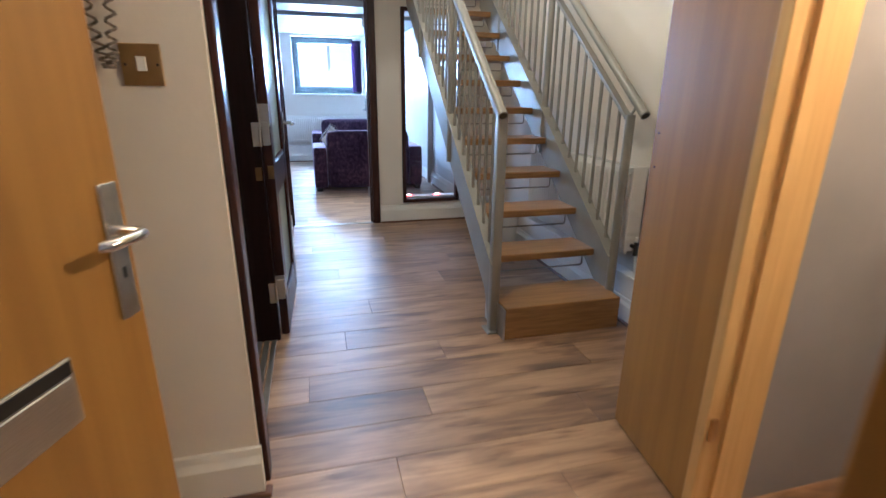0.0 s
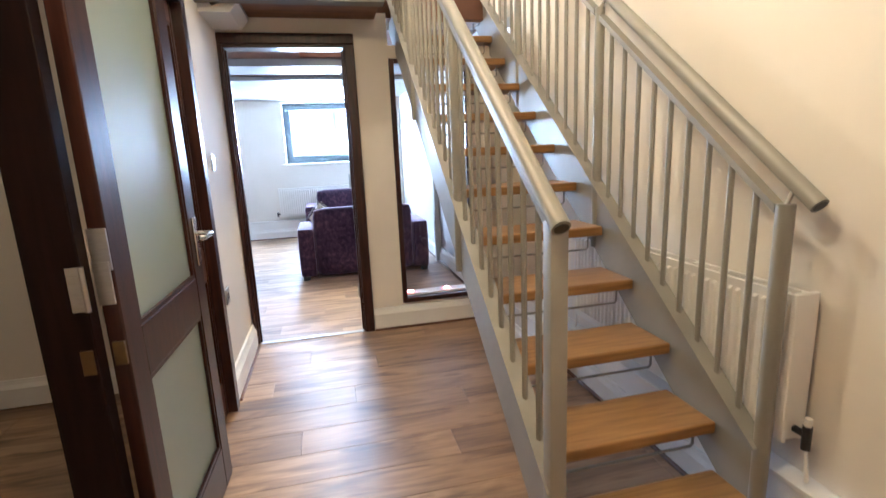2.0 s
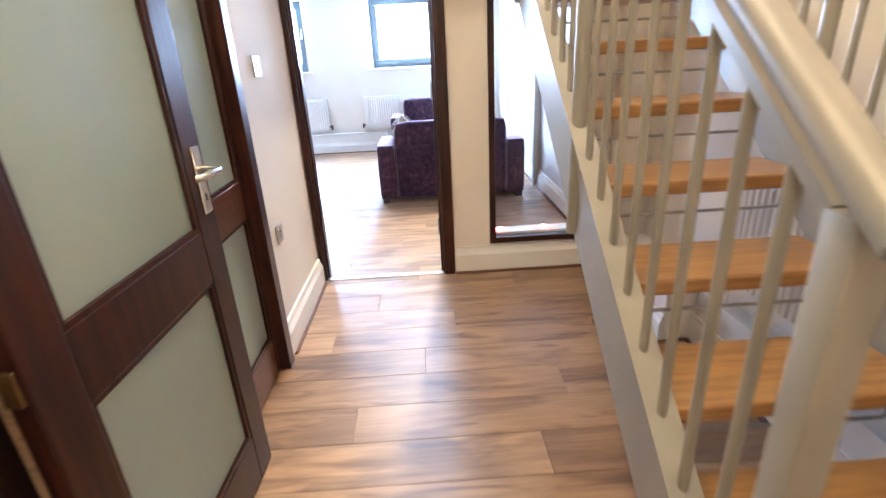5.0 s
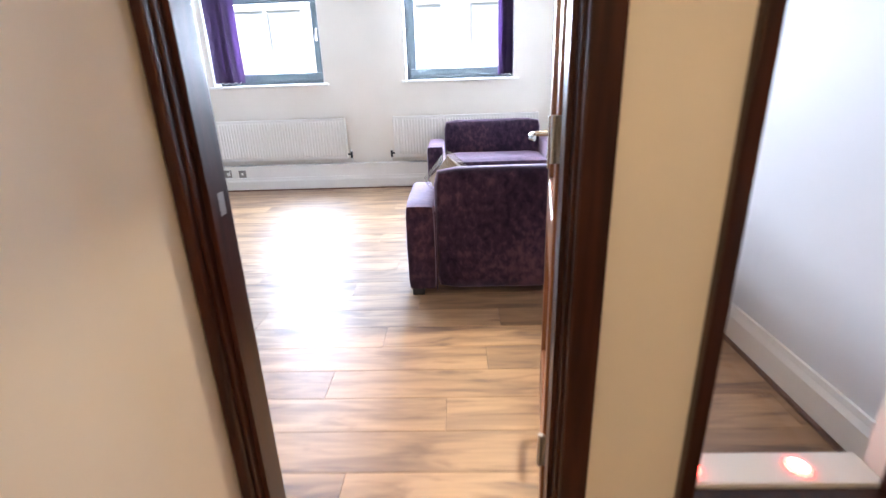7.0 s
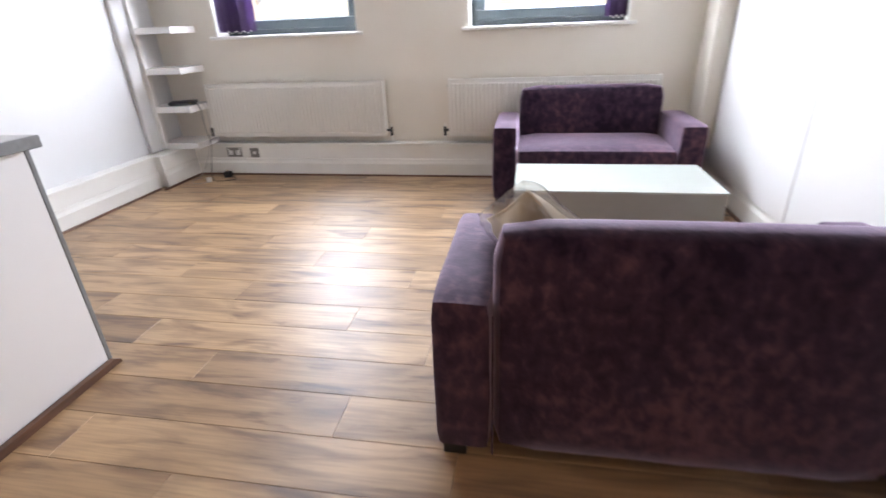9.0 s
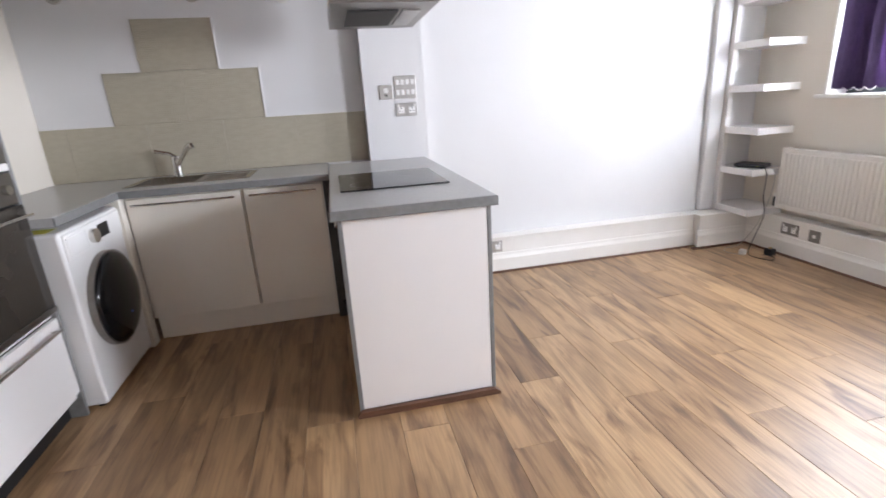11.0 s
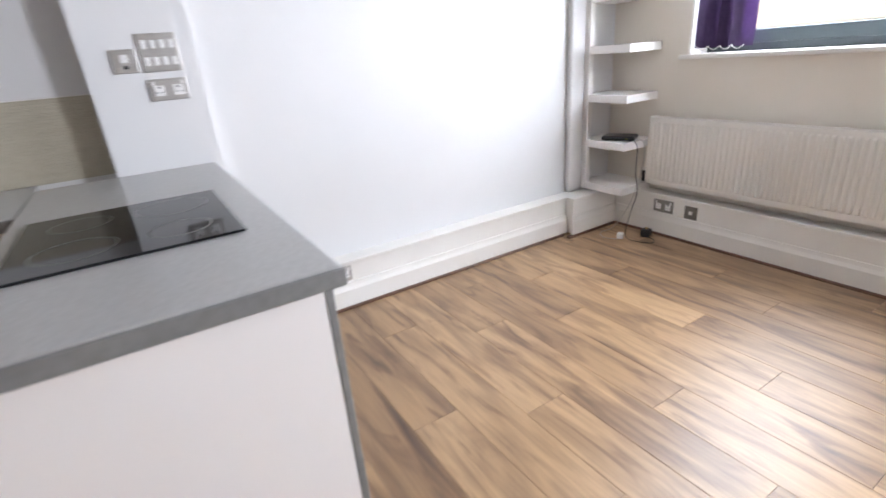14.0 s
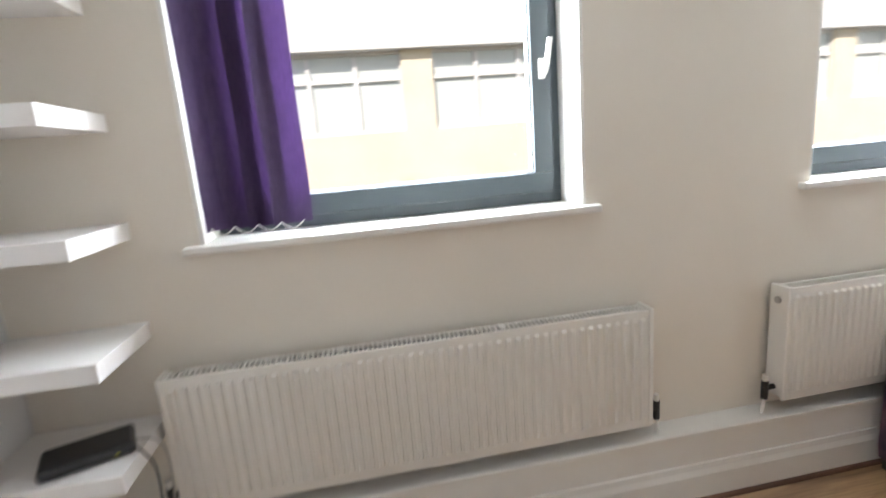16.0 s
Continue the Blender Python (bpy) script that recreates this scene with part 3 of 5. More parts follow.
def window(name, x0, x1, label, handle_right=True):
    w = thing(name, label, "window")
    tagged(w, kind="structure")
    y = 10.60
    part("window_sill", box(x0 - 0.045, x1 + 0.045, LIV_N - 0.035, y, Z0 - 0.022, Z0 + 0.004, 0.006), M_TRIM, w)
    for s, b in (("reveal", (x0, x0 + 0.012, LIV_N + 0.002, y, Z0 + 0.004, Z1)), ("reveal", (x1 - 0.012, x1, LIV_N + 0.002, y, Z0 + 0.004, Z1)), ("reveal", (x0 + 0.012, x1 - 0.012, LIV_N + 0.002, y, Z1 - 0.012, Z1))):
        part(s, box(*b), M_TRIM, w)
    f = 0.075
    outer = part("window_frame", boxes((x0, x1, y, y + 0.07, Z0 + 0.004, Z0 + 0.05), (x0, x1, y, y + 0.07, Z1 - 0.05, Z1), (x0, x0 + 0.05, y, y + 0.07, Z0 + 0.05, Z1 - 0.05), (x1 - 0.05, x1, y, y + 0.07, Z0 + 0.05, Z1 - 0.05)), M_FRAME, w)
    a, b, c, d = x0 + 0.045, x1 - 0.045, Z0 + 0.045, Z1 - 0.045
    bm = bmesh.new()
    for q in ((a, b, y - 0.02, y + 0.045, c, c + f), (a, b, y - 0.02, y + 0.045, d - f, d), (a, a + f, y - 0.02, y + 0.045, c + f, d - f), (b - f, b, y - 0.02, y + 0.045, c + f, d - f)):
        bx(bm, *q, 0.005)
    part("sash", bm, M_FRAME, w, "slate grey opening sash")
    pane = part("pane", box(a + f - 0.005, b - f + 0.005, y + 0.01, y + 0.016, c + f - 0.005, d - f + 0.005), M_GLASS, w)
    pane.visible_shadow = False
    part("gasket", boxes((a + f, b - f, y - 0.002, y + 0.008, c + f, c + f + 0.006), (a + f, a + f + 0.006, y - 0.002, y + 0.008, c + f + 0.006, d - f), (b - f - 0.006, b - f, y - 0.002, y + 0.008, c + f + 0.006, d - f)), M_SOCKET, w)
    hx = b - f / 2
    bm = box(hx - 0.012, hx + 0.012, y - 0.034, y - 0.02, 1.62, 1.69, 0.003)
    tube(bm, [(hx, y - 0.034, 1.635), (hx, y - 0.058, 1.64), (hx + 0.004, y - 0.062, 1.66), (hx + 0.020, y - 0.062, 1.75)], 0.010, 10)
    part("window_handle", bm, M_TRIM, w, "white lever handle", True)
    return w


window("window_1", *WX[0], "slate-framed window with white reveals and sill")
window("window_2", *WX[1], "slate-framed window with white reveals beside the sofa")
wu = thing("window_3", "wide upper gallery window", "window")
tagged(wu, kind="structure")
part("window_frame", boxes((-1.8, 2.1, 10.5, 10.56, 2.9, 2.96), (-1.8, 2.1, 10.5, 10.56, 4.24, 4.3), (-1.8, -1.74, 10.5, 10.56, 2.96, 4.24), (2.04, 2.1, 10.5, 10.56, 2.96, 4.24), (0.12, 0.18, 10.5, 10.56, 2.96, 4.24)), M_FRAME, wu)


def blind(x0, x1, n, label):
    t = thing("vertical_blind", label, "blind")
    rng = random.Random(int(x0 * 100))
    part("headrail", box(x0, x1, 10.465, 10.515, Z1 - 0.06, Z1 - 0.014, 0.004), M_TRIM, t)
    step = (x1 - x0) / n
    for k in range(n):
        bm = bmesh.new()
        x = x0 + step * (k + 0.5)
        turn, w, rows = rng.uniform(18, 46), 0.127, 10
        c, s = math.cos(radians(turn)), math.sin(radians(turn))
        cols = []
        for i in range(6):
            u = (i / 5 - 0.5) * w
            bow = 0.020 * math.cos(math.pi * (i / 5 - 0.5))
            col = []
            for j in range(rows + 1):
                z = Z0 + 0.035 + (Z1 - 0.06 - Z0 - 0.035) * j / rows
                sway = 0.004 * math.sin(j * 0.9 + k * 2.1) * (1 - j / rows)
                col.append(bm.verts.new((x + u * c - bow * s + sway, 10.49 + u * s + bow * c, z)))
            cols.append(col)
        for p, q in zip(cols, cols[1:]):
            for j in range(rows):
                bm.faces.new((p[j], q[j], q[j + 1], p[j + 1]))
        bmesh.ops.solidify(bm, geom=bm.faces[:], thickness=0.0012)
        part("slat", bm, M_BLIND, t, smooth=True)
        bm = bmesh.new()
        tube(bm, [(x - step / 2 + step * i / 5, 10.462, Z0 + 0.045 - 0.022 * math.sin(math.pi * i / 5)) for i in range(6)], 0.0022, 6)
        part("bead_chain", bm, M_TRIM, t)
    return t


blind(-1.975, -1.69, 4, "purple vertical blind drawn back to the window side")
blind(1.23, 1.36, 3, "narrow stack of purple vertical blind slats")

# ---- radiators ----


def radiator(place, turn, length, height, label, valve_right=True, depth=0.075):
    t = thing("radiator", label, "radiator", place, turn)
    n = int(length / 0.0335)
    line = [(0.0, -depth)]
    for k in range(n):
        x = 0.02 + (length - 0.04) * (k + 0.5) / n
        line += [(x - 0.011, -depth), (x - 0.0055, -depth - 0.009), (x + 0.0055, -depth - 0.009), (x + 0.011, -depth)]
    line.append((length, -depth))
    bm = bmesh.new()
    levels = ((0.0, 0.0), (0.032, 0.0), (0.042, 1.0), (height - 0.037, 1.0), (height - 0.027, 0.0), (height, 0.0))
    grid = [[bm.verts.new((x, -depth + (y + depth) * lift, z)) for x, y in line] for z, lift in levels]
    for p, q in zip(grid, grid[1:]):
        for i in range(len(line) - 1):
            bm.faces.new((p[i], p[i + 1], q[i + 1], q[i]))
    m = len(line) - 1
    edge = [grid[0][i] for i in range(m + 1)] + [g[m] for g in grid[1:]] + [grid[-1][i] for i in range(m - 1, -1, -1)] + [g[0] for g in grid[-2:0:-1]]
    rear = [bm.verts.new((v.co.x, -depth + 0.014, v.co.z)) for v in edge]
    for i in range(len(edge)):
        j = (i + 1) % len(edge)
        bm.faces.new((edge[i], edge[j], rear[j], rear[i]))
    bm.faces.new(rear)
    part("front_panel", bm, M_RAD, t)
    part("back_panel", box(0, length, -0.016, 0, 0, height, 0.004), M_RAD, t)
    for x in (0, length - 0.008):
        part("side_panel", box(x - 0.004, x + 0.012, -depth - 0.006, 0.004, 0.01, height + 0.006, 0.004), M_RAD, t)
    bm = bmesh.new()
    m = int(length / 0.016)
    for k in range(m):
        x = 0.015 + (length - 0.03) * (k + 0.5) / m
        bx(bm, x - 0.0022, x + 0.0022, -depth + 0.014, -0.016, height - 0.012, height + 0.002)
    for x in (length / 3, 2 * length / 3):
        bx(bm, x - 0.01, x + 0.01, -depth + 0.016, -0.016, height + 0.002, height + 0.006)
    part("top_grille", bm, M_RAD, t)
    # near-black block that stands in for the shade between the panels
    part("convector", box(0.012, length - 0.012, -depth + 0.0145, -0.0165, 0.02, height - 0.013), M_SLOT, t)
    for x, s in ((-0.004, -1), (length + 0.004, 1)):
        bm = bmesh.new()
        tube(bm, [(x, -depth * 0.5, 0.045), (x + s * 0.045, -depth * 0.5, 0.045)], 0.011, 10)
        tube(bm, [(x + s * 0.04, -depth * 0.5, 0.075), (x + s * 0.04, -depth * 0.5, 0.0)], 0.013, 10)
        v = part("valve", bm, M_BLACK, t, "small black radiator valve", True)
        bm = bmesh.new()
        tube(bm, [(x + s * 0.04, -depth * 0.5, 0.075), (x + s * 0.04, -depth * 0.5, 0.10)], 0.010, 10)
        part("valve_cap", bm, M_TRIM, v, "white cap", True)
        bm = bmesh.new()
        tube(bm, [(x + s * 0.04, -depth * 0.5, -0.001), (x + s * 0.055, -depth * 0.5, -0.10)], 0.006, 8)
        part("pipe", bm, M_TRIM, t, "", True)
    bm = bmesh.new()
    tube(bm, [(-0.006, -depth * 0.5, height - 0.05), (-0.012, -depth * 0.5, height - 0.05)], 0.014, 12)
    part("plug", bm, M_SOCKET, t, "round chrome plug", True)
    for x in (length * 0.2, length * 0.8):
        part("bracket", box(x - 0.015, x + 0.015, 0.0, 0.022, 0.05, height - 0.05), M_RAD, t)
    return t


radiator((-2.16, LIV_N - 0.024, 0.345), 0, 1.615, 0.45, "long white ribbed panel radiator under the window")
radiator((0.01, LIV_N - 0.024, 0.345), 0, 1.62, 0.45, "long white ribbed panel radiator behind the small sofa")
radiator((HALL_E - 0.024, 4.52, 0.385), -90, 1.25, 0.46, "white ribbed panel radiator beside the stairs")

# ---- sockets and switches ----


def plate(name, label, category, place, turn, w, h, material, bits, tilt=0):
    """A wall plate facing -y before it is turned; bits: (x0, x1, z0, z1, material, name)."""
    t = thing(name, label, category, place, turn)
    part("plate", box(-w / 2, w / 2, -0.007, 0, -h / 2, h / 2, 0.0025), material, t)
    for x0, x1, z0, z1, m, nm in bits:
        part(nm, box(x0, x1, -0.0085 if nm == "insert" else -0.0098, -0.0065, z0, z1, 0.001, 1), m, t)
    return t


def socket_bits(double):
    out = []
    for x in ((-0.036, 0.036) if double else (0,)):
        if double:
            out.append((x - 0.020, x + 0.020, -0.024, 0.017, M_APPLIANCE, "insert"))
        out += [(x - 0.004, x + 0.004, 0.006, 0.014, M_BLACK, "slot"), (x - 0.014, x - 0.007, -0.012, -0.008, M_BLACK, "slot"), (x + 0.007, x + 0.014, -0.012, -0.008, M_BLACK, "slot")]
        s = -1 if x <= 0 else 1
        out.append((x + s * 0.018 - 0.006, x + s * 0.018 + 0.006, 0.018, 0.034, M_GLOSS_WHITE, "rocker"))
    return out


CAS = LIV_N - 0.10
plate("wall_socket", "brushed steel double socket on the pipe casing", "socket", (-2.0, CAS, 0.205), 0, 0.146, 0.086, M_PLATE, socket_bits(True))
plate("wall_socket", "brushed steel single outlet on the pipe casing", "socket", (-1.80, CAS, 0.200), 0, 0.086, 0.086, M_PLATE, [(-0.012, 0.012, -0.012, 0.012, M_GLOSS_WHITE, "outlet")])
plate("wall_socket", "brushed steel double socket beside the kitchen island", "socket", (-2.47, 8.12, 0.205), 90, 0.146, 0.086, M_SOCKET, socket_bits(True))
plate("wall_socket", "brushed steel double socket on the kitchen pier", "socket", (-2.5, 7.545, 1.243), 90, 0.146, 0.086, M_SOCKET, socket_bits(True))
plate("switch_panel", "brushed steel eight-gang switch grid on the kitchen pier", "switch", (-2.5, 7.545, 1.386), 90, 0.146, 0.146, M_SOCKET,
      [(x - 0.010, x + 0.010, z - 0.016, z + 0.016, M_APPLIANCE, "rocker") for x in (-0.05, -0.017, 0.017, 0.05) for z in (-0.032, 0.032)])
plate("cooker_switch", "steel cooker switch with a white rocker", "switch", (-2.5, 7.415, 1.36), 90, 0.09, 0.09, M_SOCKET, [(-0.014, 0.014, -0.005, 0.025, M_APPLIANCE, "rocker"), (-0.008, 0.008, -0.028, -0.016, M_BLACK, "indicator")])
plate("light_switch", "chrome light switch with a white rocker by the living room door", "switch", (HALL_W, 5.105, 1.278), 90, 0.086, 0.086, M_SOCKET, [(-0.012, 0.012, -0.017, 0.017, M_APPLIANCE, "rocker")])
plate("wall_socket", "chrome single socket low on the hall wall", "socket", (HALL_W, 5.01, 0.555), 90, 0.086, 0.086, M_SOCKET, socket_bits(False))
plate("light_switch", "polished brass light switch by the front door", "switch", (0.065, 2.45, 1.258), 0, 0.086, 0.092, M_BRASS, [(-0.010, 0.010, -0.014, 0.018, M_APPLIANCE, "rocker"), (-0.036, -0.031, -0.003, 0.003, M_BLACK, "screw"), (0.031, 0.036, -0.003, 0.003, M_BLACK, "screw")])
plate("wall_socket", "steel double socket in the side room", "socket", (-0.44, 5.17, 0.47), 0, 0.146, 0.086, M_SOCKET, socket_bits(True))

# entry phone with its coiled cord
t = thing("entry_phone", "cream entry phone handset with a coiled cord", "intercom")
bm = box(-0.09, -0.005, 2.405, 2.45, 1.41, 1.63, 0.012)
part("body", bm, M_TRIM, t)
bm = bmesh.new()
tube(bm, [(-0.048, 2.38, 1.40), (-0.048, 2.38, 1.46), (-0.048, 2.38, 1.58), (-0.048, 2.38, 1.63)], 0.018, 12)
part("handset", bm, M_TRIM, t, smooth=True)
bm = bmesh.new()
line = []
for k in range(90):
    u = k / 89
    drop = 1.41 - 0.16 * math.sin(math.pi * u)
    line.append((-0.02 + 0.05 * u + 0.010 * math.cos(k * 1.1), 2.425 + 0.010 * math.sin(k * 1.1), drop))
tube(bm, line, 0.0035, 6)
part("cord", bm, mat("brown_cord", (0.20, 0.16, 0.12), 0.6, color2=(0.16, 0.13, 0.10), scale=30), t, smooth=True)

# ---- doors ----


def lever(parent, x, y, z, side, reach, plate_h=0.18, name="door_handle", long=0.115):
    """Lever on a back plate; side: which face of the leaf (y direction); reach: direction of the lever."""
    h = part(name, box(x - 0.021, x + 0.021, min(y, y + side * 0.008), max(y, y + side * 0.008), z - plate_h * 0.66, z + plate_h * 0.34, 0.003), M_CHROME, parent, "chrome lever handle on a plate")
    bm = bmesh.new()
    yy = y + side * 0.006
    tube(bm, [(x, yy, z), (x, yy + side * 0.045, z), (x + reach * 0.010, yy + side * 0.055, z), (x + reach * 0.03, yy + side * 0.058, z), (x + reach * long, yy + side * 0.056, z), (x + reach * (long + 0.007), yy + side * 0.045, z)], 0.0095, 12)
    part("lever", bm, M_CHROME, h, smooth=True)
    part("keyhole", box(x - 0.004, x + 0.004, min(y + side * 0.008, y + side * 0.009), max(y + side * 0.008, y + side * 0.009), z - 0.085, z - 0.065), M_BLACK, h)
    return h


def glazed_leaf(parent, w, h, wood, pane, stile=0.085, cross=None, rails=((0.0, 0.175), (0.80, 0.945)), top=0.09, hinge=True, handles=True, t=0.04):
    """A leaf standing on x from 0 to w, thickness about y = 0, with two panes."""
    a = t / 2
    for x0, x1 in ((0, stile), (w - stile, w)):
        part("stile", box(x0, x1, -a, a, 0.006, h, 0.004), wood, parent)
    for z0, z1 in (rails[0], rails[1], (h - top, h)):
        part("rail", box(stile - 0.001, w - stile + 0.001, -a + 0.001, a - 0.001, max(z0, 0.006), z1, 0.004), cross or wood, parent)
    for z0, z1 in ((rails[0][1], rails[1][0]), (rails[1][1], h - top)):
        p = part("pane", box(stile - 0.004, w - stile + 0.004, -0.004, 0.004, z0 - 0.004, z1 + 0.004), pane, parent)
        if pane == M_GLASS:
            p.visible_shadow = False
        bm = bmesh.new()
        for s in (-1, 1):
            y0, y1 = sorted((s * 0.005, s * 0.016))
            bx(bm, stile, stile + 0.012, y0, y1, z0, z1)
            bx(bm, w - stile - 0.012, w - stile, y0, y1, z0, z1)
            bx(bm, stile + 0.012, w - stile - 0.012, y0, y1, z0, z0 + 0.012)
            bx(bm, stile + 0.012, w - stile - 0.012, y0, y1, z1 - 0.012, z1)
        part("glazing_bead", bm, wood, parent)
    if handles:
        for s in (-1, 1):
            lever(parent, w - 0.045, s * a, 1.03, s, -1)
    if hinge:
        for z in (0.28, 1.10, 1.80):
            bm = box(-0.006, 0.0, -a, a, z - 0.05, z + 0.05)
            tube(bm, [(-0.004, a + 0.006, z - 0.05), (-0.004, a + 0.006, z + 0.05)], 0.007, 8)
            part("hinge", bm, M_SOCKET, parent, "silver butt hinge")


# hall: wide opening with a mullion, an ajar frosted leaf and a fixed side panel
jx0, jx1 = 0.095, 0.205
df = thing("door_frame", "dark mahogany-stained door frame with architraves", "door frame")
for y0, y1, nm in ((2.52, 2.55, "jamb"), (3.445, 3.492, "mullion"), (4.735, 4.80, "jamb")):
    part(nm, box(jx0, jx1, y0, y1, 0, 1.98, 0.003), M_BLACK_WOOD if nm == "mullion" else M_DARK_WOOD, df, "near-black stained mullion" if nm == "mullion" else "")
part("head", box(jx0, jx1, 2.52, 4.80, 1.98, 2.03, 0.003), M_DARK_WOOD, df)
part("architrave", box(0.206, 0.226, 2.475, 2.54, 0, 2.03, 0.005), M_DARK_WOOD, df)
part("architrave", box(HALL_W + 0.001, HALL_W + 0.021, 4.775, 4.83, 0, 2.03, 0.005), M_DARK_WOOD, df)
part("architrave", box(HALL_W + 0.001, HALL_W + 0.021, 2.53, 4.83, 2.03, 2.09, 0.005), M_DARK_WOOD, df)
for x in (0.105, 0.140, 0.175):
    bm = bmesh.new()
    bx(bm, x - 0.012, x + 0.012, 2.55, 3.445, -0.004, 0.006, 0.002, 1)
    part("threshold_strip", bm, M_SOCKET, df, "ribbed silver threshold strip")
d1 = thing("door_1", "dark stained door with frosted panes, standing ajar", "door", (0.229, 3.499, 0), 90 - 1.5)
tagged(d1, kind="structure")
glazed_leaf(d1, 0.71, 1.97, M_DARK_WOOD, M_FROST, stile=0.10, rails=((0.0, 0.18), (0.728, 0.875)))
for z in (0.26, 1.02, 1.74):
    for a, b in ((0.175, 0.204), (0.212, 0.246)):
        part("hinge", box(a, b, 3.441 if a < 0.2 else 3.484, 3.4445 if a < 0.2 else 3.492, z - 0.052, z + 0.052, 0.001, 1), M_SOCKET, df, "silver hinge plate")
    bm = bmesh.new()
    tube(bm, [(0.208, 3.440, z - 0.052), (0.208, 3.440, z + 0.052)], 0.006, 10)
    part("hinge_pin", bm, M_SOCKET, df, smooth=True)
for a in (0.172, 0.222):
    part("latch_plate", box(a, a + 0.027, 3.441 if a < 0.2 else 3.484, 3.4445 if a < 0.2 else 3.492, 0.815, 0.875, 0.001, 1), M_DULL_BRASS, df, "small brass latch plate")
dp = thing("side_panel", "fixed dark-stained side panel with frosted glass", "door panel", (0.14, 4.225, 0), 90)
glazed_leaf(dp, 0.508, 1.975, M_DARK_WOOD, M_FROST, stile=0.03, cross=M_BROWN_RAIL, rails=((0.0, 0.18), (0.728, 0.875)), hinge=False, handles=False)

# living room door frame and open leaf
df = thing("door_frame", "dark mahogany-stained frame of the living room door", "door frame")
for x0, x1 in ((0.175, 0.205), (0.940, 0.995)):
    part("jamb", box(x0, x1, 5.672, 5.808, 0, 1.98, 0.003), M_DARK_WOOD, df)
part("head", box(0.175, 0.995, 5.672, 5.808, 1.98, 2.01, 0.003), M_DARK_WOOD, df)
for s, y0, y1 in ((0, 5.650, 5.672), (1, 5.808, 5.828)):
    part("architrave", box(0.172 if s == 0 else 0.13, 0.198, y0, y1, 0, 2.0, 0.005), M_DARK_WOOD, df)
    part("architrave", box(0.948, 1.013, y0, y1, 0, 2.0, 0.005), M_DARK_WOOD, df)
    part("architrave", box(0.172, 1.013, y0, y1, 2.0, 2.065, 0.005), M_DARK_WOOD, df)
part("strike_plate", box(0.2045, 0.2065, 5.755, 5.782, 0.962, 1.012, 0.0005, 1), M_SOCKET, df, "small steel strike plate")
part("stop", boxes((0.205, 0.217, 5.70, 5.735, 0, 1.968), (0.928, 0.940, 5.70, 5.735, 0, 1.968)), M_DARK_WOOD, df)
part("threshold_strip", box(0.205, 0.940, 5.66, 5.70, -0.002, 0.007, 0.003, 1), M_SOCKET, df, "silver threshold strip")
d2 = thing("door_2", "glazed wooden door standing open into the living room", "door", (0.952, 5.795, 0), 80.5)
tagged(d2, kind="structure")
glazed_leaf(d2, 0.73, 1.97, M_OAK, M_GLASS, stile=0.075, cross=M_OAK_RAIL, rails=((0.0, 0.18), (0.728, 0.875)))

# tall glazed panel in the cross wall with red spots in its sill
gp = thing("window_panel", "tall fixed glass panel in a dark wooden frame", "window")
tagged(gp, kind="structure")
gx0, gx1, gz0, gz1 = 1.25, 1.785, 0.2, 1.90
for b in ((gx0 - 0.012, gx0 + 0.022, 5.655, 5.72, gz0 - 0.012, gz1 + 0.012), (gx1 - 0.022, gx1 + 0.012, 5.655, 5.72, gz0 - 0.012, gz1 + 0.012), (gx0 + 0.022, gx1 - 0.022, 5.655, 5.72, gz0 - 0.012, gz0 + 0.022), (gx0 + 0.022, gx1 - 0.022, 5.655, 5.72, gz1 - 0.022, gz1 + 0.012)):
    part("window_frame", box(*b, 0.003), M_DARK_WOOD, gp)
p = part("pane", box(gx0 + 0.02, gx1 - 0.02, 5.684, 5.690, gz0 + 0.02, gz1 - 0.02), M_GLASS, gp)
p.visible_shadow = False
part("window_sill", box(gx0 + 0.002, gx1 - 0.002, 5.722, 5.83, gz0 + 0.004, gz0 + 0.034, 0.004), M_TRIM, gp)
for x in (1.315, 1.60):
    bm = bmesh.new()
    tube(bm, [(x, 5.775, gz0 + 0.034), (x, 5.775, gz0 + 0.040)], 0.030, 24)
    s = part("sill_light", bm, M_RED, gp, "glowing red ring sill light", True)
    bm = bmesh.new()
    tube(bm, [(x, 5.775, gz0 + 0.040), (x, 5.775, gz0 + 0.042)], 0.022, 24)
    part("lens", bm, M_LED, s, "bright lens", True)

# front door, open, and the cupboard door
d3 = thing("door_3", "beech veneer front door standing open", "door", (-0.181, 1.292, 0), 71)
tagged(d3, kind="structure")
part("leaf", box(0, 0.82, -0.022, 0.022, 0.006, 2.03, 0.003), M_FIRE_DOOR, d3)
lever(d3, 0.782, -0.022, 0.975, -1, -1, 0.24, long=0.085)
lever(d3, 0.782, 0.022, 0.975, 1, -1, 0.24, long=0.085)
lp = part("letter_plate", box(0.365, 0.64, -0.030, -0.022, 0.705, 0.815, 0.003), M_SOCKET, d3, "silver letter plate")
part("flap", box(0.375, 0.63, -0.034, -0.030, 0.712, 0.788, 0.002, 1), M_SOCKET, lp)
part("slot", box(0.37, 0.635, -0.032, -0.0295, 0.791, 0.812), M_BLACK, lp)
for z in (0.25, 1.0, 1.8):
    part("hinge", box(-0.008, 0.0, -0.012, 0.03, z - 0.05, z + 0.05, 0.002, 1), M_BRASS, d3, "brass hinge")
ff = thing("door_frame", "plain beech frame round the front door", "door frame")
